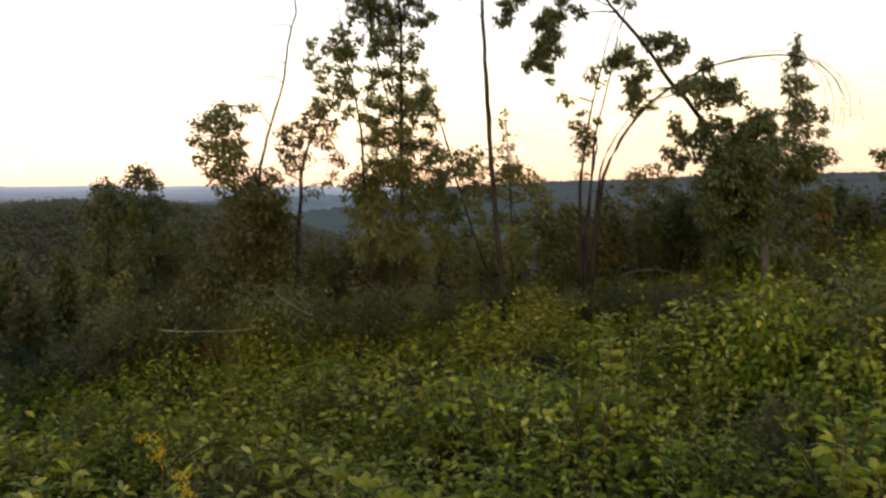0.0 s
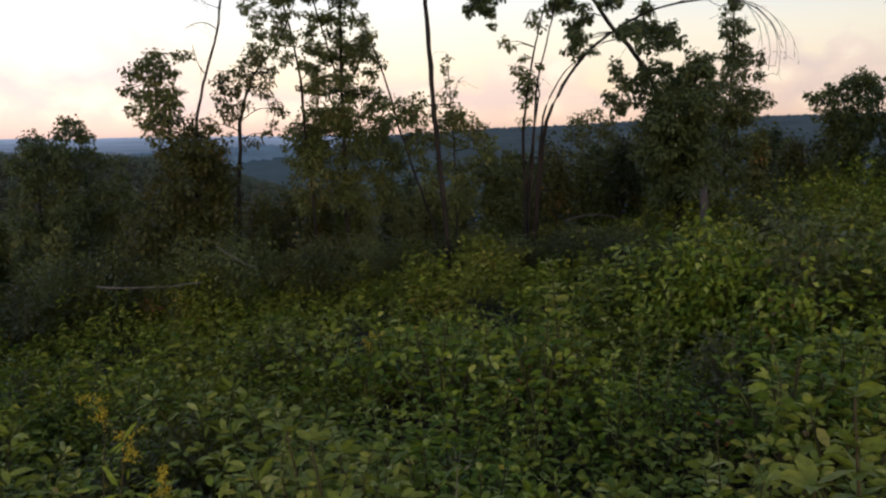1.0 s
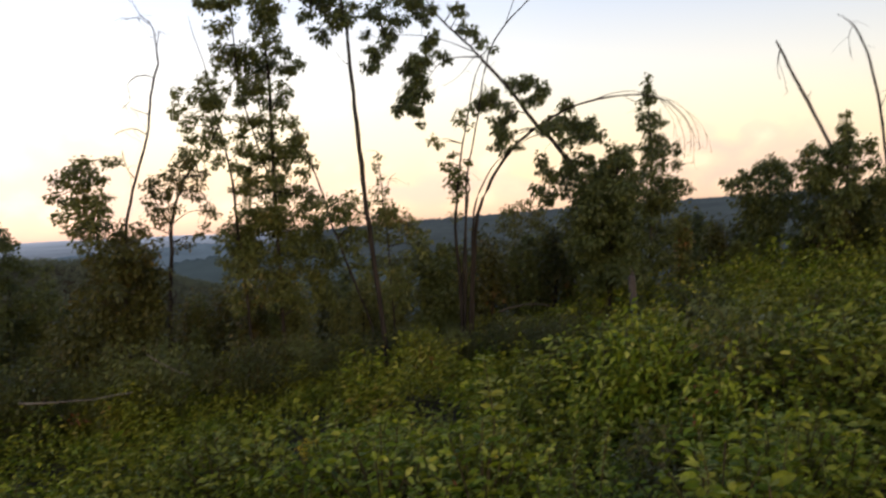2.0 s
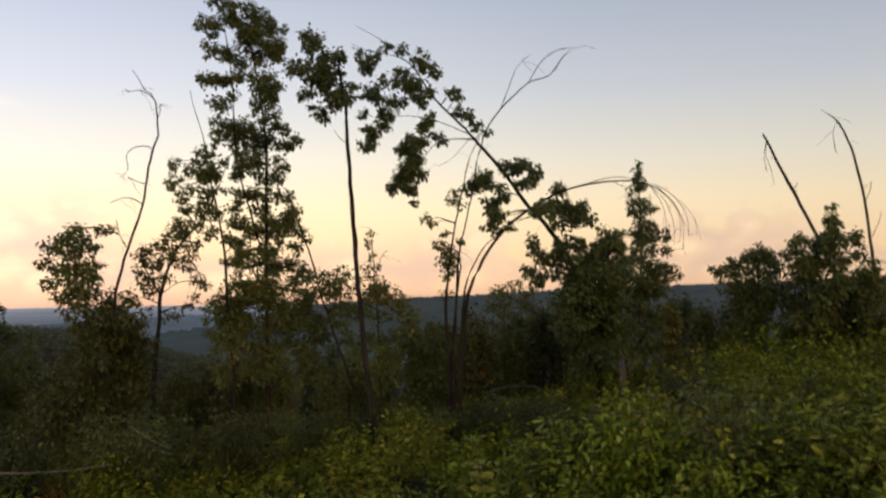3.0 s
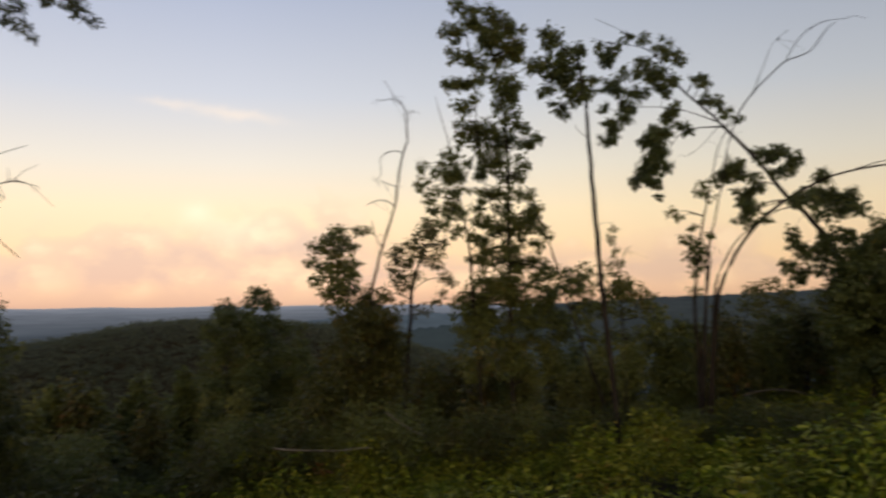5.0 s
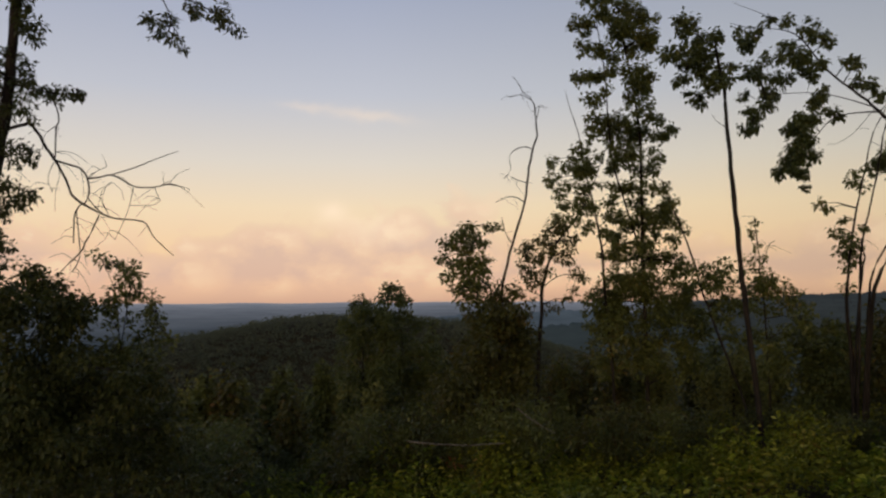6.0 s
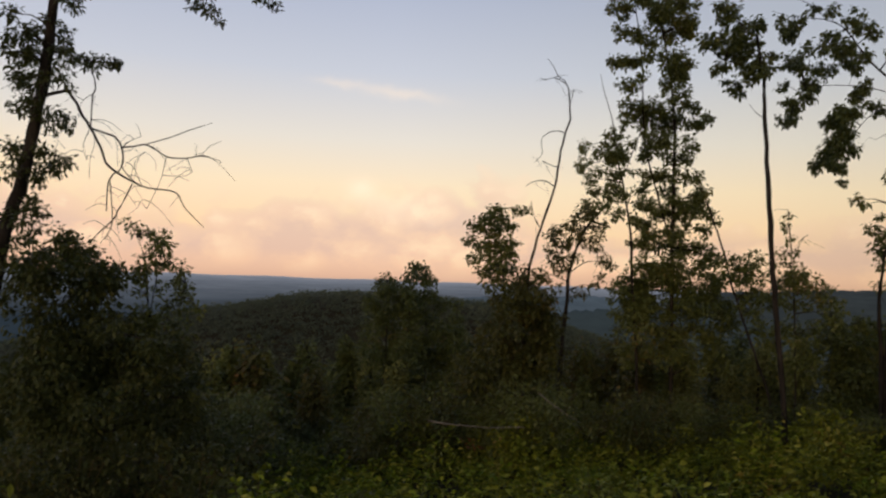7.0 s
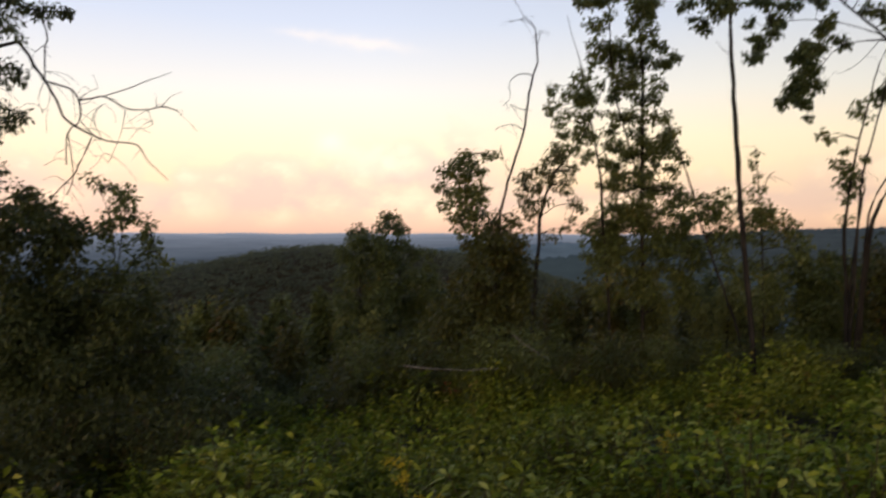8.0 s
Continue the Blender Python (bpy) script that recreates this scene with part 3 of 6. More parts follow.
# ------------------------------------------------------------------ the trees' plans: metres aside of the foot, height, radius
TALL = dict(az=5.21, d=15, stems=[
    [(-0.00, 0.06, 0.037), (-0.03, 2.35, 0.034), (-0.03, 4.49, 0.026), (-0.16, 5.58, 0.019), (-0.33, 6.56, 0.015), (-0.41, 7.12, 0.008)],
    [(-0.09, 2.56, 0.019), (-0.37, 3.52, 0.015), (-0.55, 4.27, 0.015), (-0.61, 5.03, 0.011), (-0.64, 5.79, 0.011), (-0.77, 6.68, 0.008), (-0.81, 7.46, 0.006)],
], crowns=[
    [(-0.81, 7.55, 0.09), (-0.97, 7.29, 0.17), (-0.68, 7.25, 0.15), (-0.76, 6.99, 0.17), (-1.13, 6.84, 0.15), (-0.93, 6.84, 0.10), (-0.35, 7.18, 0.19), (-0.52, 6.85, 0.19), (-0.03, 6.96, 0.19), (0.29, 6.79, 0.09), (-0.14, 6.74, 0.21), (-0.98, 6.62, 0.10), (0.18, 6.51, 0.19), (-0.42, 6.56, 0.21), (-1.00, 6.35, 0.15), (-0.69, 6.29, 0.15), (-0.20, 6.29, 0.23), (0.12, 6.34, 0.17), (-0.48, 6.13, 0.17), (-1.11, 5.78, 0.15), (-0.82, 5.74, 0.10), (-0.59, 5.85, 0.15), (-0.15, 5.85, 0.25), (0.11, 5.74, 0.15), (-0.64, 5.52, 0.10), (-0.05, 5.52, 0.21), (-0.85, 5.31, 0.17)],
    [(-0.21, 5.36, 0.15), (0.05, 5.14, 0.21), (-0.80, 4.98, 0.21), (-0.37, 4.92, 0.25), (0.26, 4.92, 0.15), (0.53, 4.70, 0.12), (-0.91, 4.68, 0.12), (-0.60, 4.66, 0.17), (-0.11, 4.65, 0.25), (0.31, 4.59, 0.15), (-0.50, 4.44, 0.12), (-0.12, 4.27, 0.19), (-0.45, 4.17, 0.17), (0.25, 4.21, 0.15), (-0.55, 4.01, 0.12), (-0.07, 3.95, 0.19), (0.19, 3.95, 0.12), (-0.45, 3.69, 0.15), (-0.08, 3.63, 0.17), (0.29, 3.63, 0.15), (-0.56, 3.42, 0.12), (-0.08, 3.31, 0.19), (0.40, 3.35, 0.15), (-0.61, 3.15, 0.15), (-0.19, 2.99, 0.17), (0.28, 3.04, 0.21), (0.60, 2.98, 0.12)],
    [(-0.51, 2.79, 0.15), (0.02, 2.66, 0.21), (0.50, 2.71, 0.15), (-0.62, 2.47, 0.15), (-0.20, 2.41, 0.19), (0.27, 2.35, 0.19), (0.59, 2.34, 0.12), (-0.52, 2.05, 0.17), (-0.05, 2.04, 0.21), (0.43, 2.03, 0.17), (0.74, 1.86, 0.12), (-0.42, 1.73, 0.19), (0.05, 1.67, 0.21), (0.53, 1.61, 0.17), (-0.53, 1.32, 0.19), (-0.00, 1.31, 0.21), (0.47, 1.30, 0.19), (0.84, 1.39, 0.12), (-0.32, 0.89, 0.23), (0.20, 0.88, 0.23), (0.62, 0.87, 0.17), (-0.12, 0.48, 0.23), (0.40, 0.36, 0.21), (-0.73, 1.73, 0.19), (-0.74, 1.11, 0.21), (0.26, 1.56, 0.23), (-0.20, 1.88, 0.23), (0.93, 1.07, 0.19), (-0.64, 0.38, 0.23), (0.82, 0.46, 0.21)],
    [(0.69, 1.71, 0.15)],
])
SLIM = dict(az=7.68, d=14.5, stems=[
    [(-0.00, 0.92, 0.025), (-0.07, 1.73, 0.025), (-0.12, 2.54, 0.022), (-0.18, 2.95, 0.018), (-0.28, 3.46, 0.016), (-0.40, 3.98, 0.013), (-0.46, 4.40, 0.011), (-0.52, 4.71, 0.008), (-0.65, 5.13, 0.006), (-0.71, 5.41, 0.004)],
], crowns=[
    [(-0.46, 4.29, 0.16), (-0.66, 4.03, 0.16), (-0.33, 3.98, 0.18), (-0.51, 3.93, 0.18), (-0.98, 4.13, 0.12), (-0.15, 4.18, 0.10), (-0.96, 3.78, 0.14), (-0.71, 3.68, 0.12), (-0.86, 3.51, 0.12), (-0.46, 3.62, 0.12), (-0.10, 3.67, 0.08), (-0.77, 3.31, 0.14), (-0.47, 3.31, 0.14), (-0.26, 3.26, 0.16), (-0.92, 3.06, 0.14), (-0.57, 3.06, 0.14), (-0.36, 2.90, 0.14), (-0.06, 2.85, 0.10), (0.09, 2.64, 0.08), (-0.22, 1.43, 0.14), (0.02, 1.33, 0.18), (-0.32, 1.58, 0.10), (-0.08, 1.12, 0.18), (0.22, 1.42, 0.14), (0.02, 0.92, 0.18)],
])
FORK = dict(az=12.61, d=15, stems=[
    [(0.00, 0.73, 0.037), (0.05, 1.35, 0.034), (0.08, 1.83, 0.034), (0.19, 2.27, 0.022), (0.37, 2.68, 0.019), (0.66, 3.06, 0.015), (0.94, 3.51, 0.011), (1.31, 4.50, 0.006)],
    [(0.08, 1.83, 0.019), (-0.07, 2.07, 0.015), (-0.22, 2.38, 0.008)],
    [(0.09, 1.85, 0.011), (0.40, 2.06, 0.008), (0.81, 2.08, 0.006)],
], crowns=[
    [(-0.27, 2.53, 0.15), (-0.12, 2.64, 0.12), (-0.02, 2.38, 0.15), (0.14, 2.58, 0.15), (0.29, 2.90, 0.15), (0.45, 3.00, 0.17), (0.55, 2.73, 0.15), (-0.32, 2.28, 0.08), (-0.17, 2.12, 0.10), (-0.02, 2.07, 0.10), (0.19, 2.17, 0.08), (0.40, 2.43, 0.15), (0.55, 2.32, 0.10), (0.70, 2.11, 0.10), (0.81, 2.01, 0.08), (0.65, 1.79, 0.06), (0.33, 1.49, 0.08), (-0.43, 1.81, 0.08), (0.29, 2.68, 0.10), (0.09, 2.74, 0.12), (0.60, 2.53, 0.10), (-0.07, 1.91, 0.10), (0.13, 1.45, 0.06), (0.55, 1.64, 0.06)],
])
ROUND = dict(az=15.56, d=13, stems=[
    [(0.00, -0.94, 0.029), (-0.05, -0.34, 0.029), (-0.10, 0.35, 0.026), (-0.17, 1.04, 0.023), (-0.27, 1.40, 0.019), (-0.33, 1.75, 0.016), (-0.38, 2.11, 0.013), (-0.48, 2.46, 0.010), (-0.49, 2.78, 0.007)],
    [(-0.27, -0.92, 0.019), (-0.20, -0.16, 0.019), (-0.16, 0.53, 0.016)],
], crowns=[
    [(-0.48, 2.78, 0.13), (-0.60, 2.68, 0.13), (-0.34, 2.68, 0.11), (-0.13, 2.78, 0.08), (0.02, 2.80, 0.07), (-0.77, 2.55, 0.13), (-0.60, 2.46, 0.13), (-0.38, 2.50, 0.13), (-0.21, 2.55, 0.09), (-0.85, 2.29, 0.11), (-0.68, 2.24, 0.13), (-0.47, 2.24, 0.13), (-0.25, 2.28, 0.11), (-0.13, 2.28, 0.07), (-0.56, 2.07, 0.13), (-0.38, 2.07, 0.13), (-0.21, 2.11, 0.09), (-0.81, 1.97, 0.08), (-0.51, 1.88, 0.11), (-0.34, 1.84, 0.13), (-0.17, 1.88, 0.07), (-0.55, 1.62, 0.11), (-0.33, 1.62, 0.09), (-0.68, 1.80, 0.07)],
])
OLIVE = dict(az=15.04, d=13.2, stems=[
    [(0.00, -1.07, 0.026), (-0.05, -0.03, 0.023), (-0.09, 0.94, 0.017), (-0.03, 1.57, 0.010)],
    [(-0.05, -0.03, 0.017), (-0.51, 0.34, 0.013), (-0.76, 0.53, 0.007)],
    [(-0.07, 0.50, 0.013), (0.28, 0.84, 0.007)],
], crowns=[
    [(-0.16, 1.75, 0.13), (0.01, 1.66, 0.15), (-0.24, 1.48, 0.15), (0.19, 1.52, 0.13), (0.32, 1.38, 0.11), (-0.07, 1.35, 0.20), (0.14, 1.20, 0.18), (-0.33, 1.22, 0.15), (-0.51, 1.40, 0.11), (-0.16, 1.03, 0.24), (0.19, 0.93, 0.22), (-0.42, 0.95, 0.18), (-0.59, 0.70, 0.22), (-0.16, 0.60, 0.26), (0.28, 0.58, 0.20), (-0.76, 0.35, 0.22), (-0.33, 0.16, 0.24), (0.10, 0.23, 0.24), (0.46, 0.30, 0.17), (-0.84, -0.08, 0.24), (-0.50, -0.18, 0.22), (-0.92, -0.42, 0.22), (-0.63, -0.61, 0.20), (-1.09, 0.11, 0.18)],
])
DEAD = dict(az=15.32, d=13.4, stems=[
    [(-0.00, 0.49, 0.028), (0.03, 1.66, 0.026), (0.12, 2.21, 0.022), (0.26, 2.71, 0.022), (0.41, 3.18, 0.018), (0.49, 3.70, 0.018), (0.56, 4.08, 0.016), (0.64, 4.37, 0.015), (0.63, 4.66, 0.012), (0.57, 4.99, 0.009), (0.44, 5.09, 0.007), (0.34, 5.27, 0.005), (0.25, 5.39, 0.004)],
    [(0.58, 4.14, 0.010), (0.44, 4.18, 0.009), (0.29, 4.14, 0.009), (0.18, 4.02, 0.006), (0.20, 3.79, 0.006), (0.08, 3.65, 0.005)],
    [(0.42, 3.25, 0.010), (0.25, 3.34, 0.009), (0.07, 3.32, 0.006), (-0.05, 3.25, 0.005)],
    [(0.49, 3.56, 0.009), (0.34, 3.61, 0.006), (0.20, 3.68, 0.005)],
    [(0.55, 4.98, 0.009), (0.38, 5.07, 0.006), (0.19, 5.03, 0.005)],
    [(0.63, 4.61, 0.009), (0.68, 4.80, 0.006), (0.68, 4.89, 0.005)],
    [(0.20, 2.57, 0.009), (0.11, 2.71, 0.006), (0.04, 3.00, 0.005)],
], crowns=[
])
LEAN = dict(az=-0.99, d=13.5, stems=[
    [(-0.00, -0.04, 0.020), (-0.16, 0.47, 0.020), (-0.37, 1.12, 0.020), (-0.56, 1.65, 0.017), (-0.69, 2.17, 0.017), (-0.87, 2.74, 0.013), (-1.05, 3.23, 0.010), (-1.18, 3.58, 0.007)],
], crowns=[
    [(-0.46, 2.03, 0.13), (-0.31, 1.92, 0.11), (-0.56, 1.83, 0.09), (-0.21, 2.12, 0.11), (-0.42, 1.83, 0.13), (-0.22, 1.69, 0.11), (-0.08, 1.54, 0.11), (-0.28, 1.32, 0.13), (-0.14, 1.03, 0.13), (-0.37, 1.50, 0.11), (-1.14, 3.47, 0.09), (-1.00, 3.23, 0.09), (-0.82, 2.74, 0.07), (-0.65, 2.08, 0.09), (-0.08, 1.87, 0.07)],
])
POLE = dict(az=-2.06, d=12, stems=[
    [(-0.00, -0.55, 0.042), (-0.05, 0.18, 0.039), (-0.13, 1.00, 0.039), (-0.19, 1.67, 0.036), (-0.24, 2.35, 0.036), (-0.28, 3.03, 0.033), (-0.32, 3.64, 0.030), (-0.35, 4.24, 0.027), (-0.38, 4.63, 0.024), (-0.45, 5.03, 0.018), (-0.50, 5.47, 0.012)],
    [(-0.35, 4.04, 0.007), (-0.48, 4.15, 0.004), (-0.55, 4.26, 0.003)],
    [(-0.40, 4.76, 0.012), (-0.64, 4.82, 0.009), (-0.98, 4.96, 0.007)],
    [(-0.46, 5.21, 0.012), (-0.71, 5.44, 0.009), (-0.92, 5.67, 0.007)],
    [(-0.40, 4.72, 0.007), (-0.73, 4.53, 0.005)],
], crowns=[
    [(-0.92, 5.71, 0.13), (-0.80, 5.62, 0.12), (-0.93, 5.49, 0.08), (-1.15, 5.24, 0.13), (-0.97, 5.23, 0.13), (-0.85, 5.08, 0.12), (-1.20, 5.15, 0.08), (-0.67, 5.39, 0.15), (-0.50, 5.39, 0.13), (-0.72, 5.22, 0.13), (-0.55, 5.13, 0.15), (-0.64, 4.95, 0.12), (-0.37, 4.89, 0.12), (-0.81, 5.00, 0.12), (-0.94, 4.83, 0.10), (-0.77, 4.54, 0.12), (-0.69, 4.43, 0.08), (-0.47, 4.72, 0.12), (-0.33, 4.72, 0.10), (-0.24, 4.93, 0.07), (-1.02, 4.79, 0.07), (-0.90, 4.61, 0.05), (-0.60, 4.77, 0.10)],
])
SPRIG = dict(az=-2.55, d=14, stems=[
    [(0.00, 0.13, 0.014), (-0.02, 1.29, 0.014), (-0.07, 1.87, 0.010), (-0.09, 2.37, 0.008), (-0.13, 2.76, 0.006), (-0.15, 2.96, 0.004)],
    [(-0.07, 2.07, 0.008), (0.06, 2.46, 0.006), (0.16, 2.55, 0.004)],
    [(-0.05, 1.82, 0.008), (0.28, 1.67, 0.006)],
], crowns=[
    [(-0.12, 2.86, 0.06), (-0.18, 2.71, 0.06), (-0.13, 2.46, 0.06), (-0.04, 2.27, 0.07), (-0.23, 2.27, 0.08), (-0.29, 2.08, 0.10), (-0.10, 1.97, 0.12), (0.05, 1.92, 0.10), (-0.20, 1.78, 0.14), (0.04, 1.72, 0.14), (0.23, 1.77, 0.12), (0.38, 1.67, 0.12), (-0.30, 1.54, 0.16), (-0.01, 1.44, 0.14), (0.32, 1.48, 0.12), (0.52, 1.28, 0.14), (-0.12, 1.09, 0.17), (-0.32, 0.81, 0.14), (0.57, 1.47, 0.10), (0.07, 0.90, 0.16), (0.36, 1.09, 0.16), (-0.04, 0.62, 0.17), (0.25, 0.71, 0.16), (-0.23, 0.42, 0.17), (0.10, 0.32, 0.17)],
])
MID = dict(az=-5.69, d=15, stems=[
    [(-0.00, -0.39, 0.019), (-0.08, 0.44, 0.015), (-0.21, 1.05, 0.011), (-0.35, 1.52, 0.008)],
], crowns=[
    [(-0.26, 1.26, 0.12), (-0.11, 0.99, 0.15), (0.03, 0.79, 0.17), (-0.17, 0.64, 0.15), (0.07, 0.42, 0.19), (-0.08, 0.22, 0.19), (0.11, 0.02, 0.19), (-0.24, -0.08, 0.17), (0.01, -0.18, 0.21), (0.19, 0.84, 0.12), (-0.37, 0.84, 0.15), (-0.33, 0.33, 0.17), (0.22, 0.32, 0.17), (0.26, -0.18, 0.19)],
])
MULTI = dict(az=-7.47, d=13.5, stems=[
    [(0.00, -0.27, 0.034), (-0.00, 0.73, 0.030), (-0.04, 1.38, 0.027), (0.00, 2.03, 0.020), (0.08, 2.58, 0.017), (0.19, 3.15, 0.013), (0.30, 3.67, 0.010), (0.41, 4.09, 0.009), (0.56, 4.39, 0.007), (0.66, 4.65, 0.006)],
    [(0.05, -0.27, 0.024), (0.12, 1.28, 0.020), (0.17, 2.21, 0.017), (0.29, 2.87, 0.013), (0.43, 3.42, 0.012), (0.52, 3.99, 0.012), (0.65, 4.42, 0.012), (0.80, 4.74, 0.012), (1.04, 5.01, 0.012), (1.43, 5.36, 0.010), (1.79, 5.49, 0.009), (2.04, 5.81, 0.007), (2.18, 5.93, 0.004)],
    [(1.43, 5.36, 0.007), (1.67, 5.74, 0.006), (2.00, 5.94, 0.004), (2.33, 5.96, 0.004)],
    [(0.95, 4.92, 0.007), (1.10, 5.30, 0.006), (1.26, 5.67, 0.004), (1.49, 5.87, 0.004)],
    [(0.16, -0.27, 0.037), (0.24, 0.82, 0.034), (0.31, 1.60, 0.030), (0.45, 2.03, 0.027), (0.69, 2.49, 0.026), (1.05, 2.92, 0.024), (1.43, 3.20, 0.020), (1.75, 3.38, 0.019), (2.07, 3.52, 0.017), (2.60, 3.62, 0.015), (3.10, 3.64, 0.012), (3.50, 3.54, 0.009), (3.84, 3.27, 0.006), (4.04, 2.86, 0.004)],
    [(3.10, 3.64, 0.007), (3.55, 3.56, 0.006), (3.88, 3.34, 0.005), (4.06, 3.02, 0.004), (4.09, 2.68, 0.003)],
    [(3.45, 3.56, 0.006), (3.72, 3.27, 0.005), (3.84, 2.88, 0.004), (3.83, 2.52, 0.003)],
    [(3.45, 3.56, 0.005), (3.66, 3.22, 0.004), (3.72, 2.88, 0.003), (3.70, 2.60, 0.003)],
    [(2.86, 3.62, 0.006), (3.15, 3.46, 0.005), (3.40, 3.20, 0.003)],
    [(3.55, 3.56, 0.005), (3.84, 3.26, 0.004), (3.95, 2.92, 0.003), (3.93, 2.58, 0.003)],
    [(3.88, 3.34, 0.004), (4.05, 3.20, 0.003), (4.20, 2.96, 0.003), (4.22, 2.70, 0.003)],
    [(3.60, 3.50, 0.004), (3.90, 3.15, 0.003), (4.00, 2.80, 0.003), (3.97, 2.45, 0.003)],
    [(2.30, 3.57, 0.009), (2.70, 3.69, 0.007), (3.05, 3.70, 0.006), (3.30, 3.60, 0.004)],
    [(0.12, -0.27, 0.027), (0.23, 1.09, 0.020), (0.28, 1.83, 0.017), (0.46, 2.29, 0.013), (0.68, 2.61, 0.010), (0.86, 2.74, 0.007)],
    [(-0.02, -0.27, 0.024), (0.14, 1.65, 0.017), (0.22, 2.21, 0.013), (0.17, 2.49, 0.010)],
], crowns=[
    [(-0.37, 3.06, 0.08), (-0.26, 2.98, 0.08), (-0.05, 2.80, 0.07), (-0.15, 2.64, 0.11), (-0.02, 2.54, 0.13), (0.07, 2.40, 0.13), (-0.07, 2.31, 0.13), (0.07, 2.21, 0.11), (-0.03, 2.08, 0.07), (0.10, 3.39, 0.11), (0.24, 3.29, 0.09), (0.20, 3.48, 0.09), (-0.04, 1.79, 0.08), (0.22, 2.67, 0.06)],
])
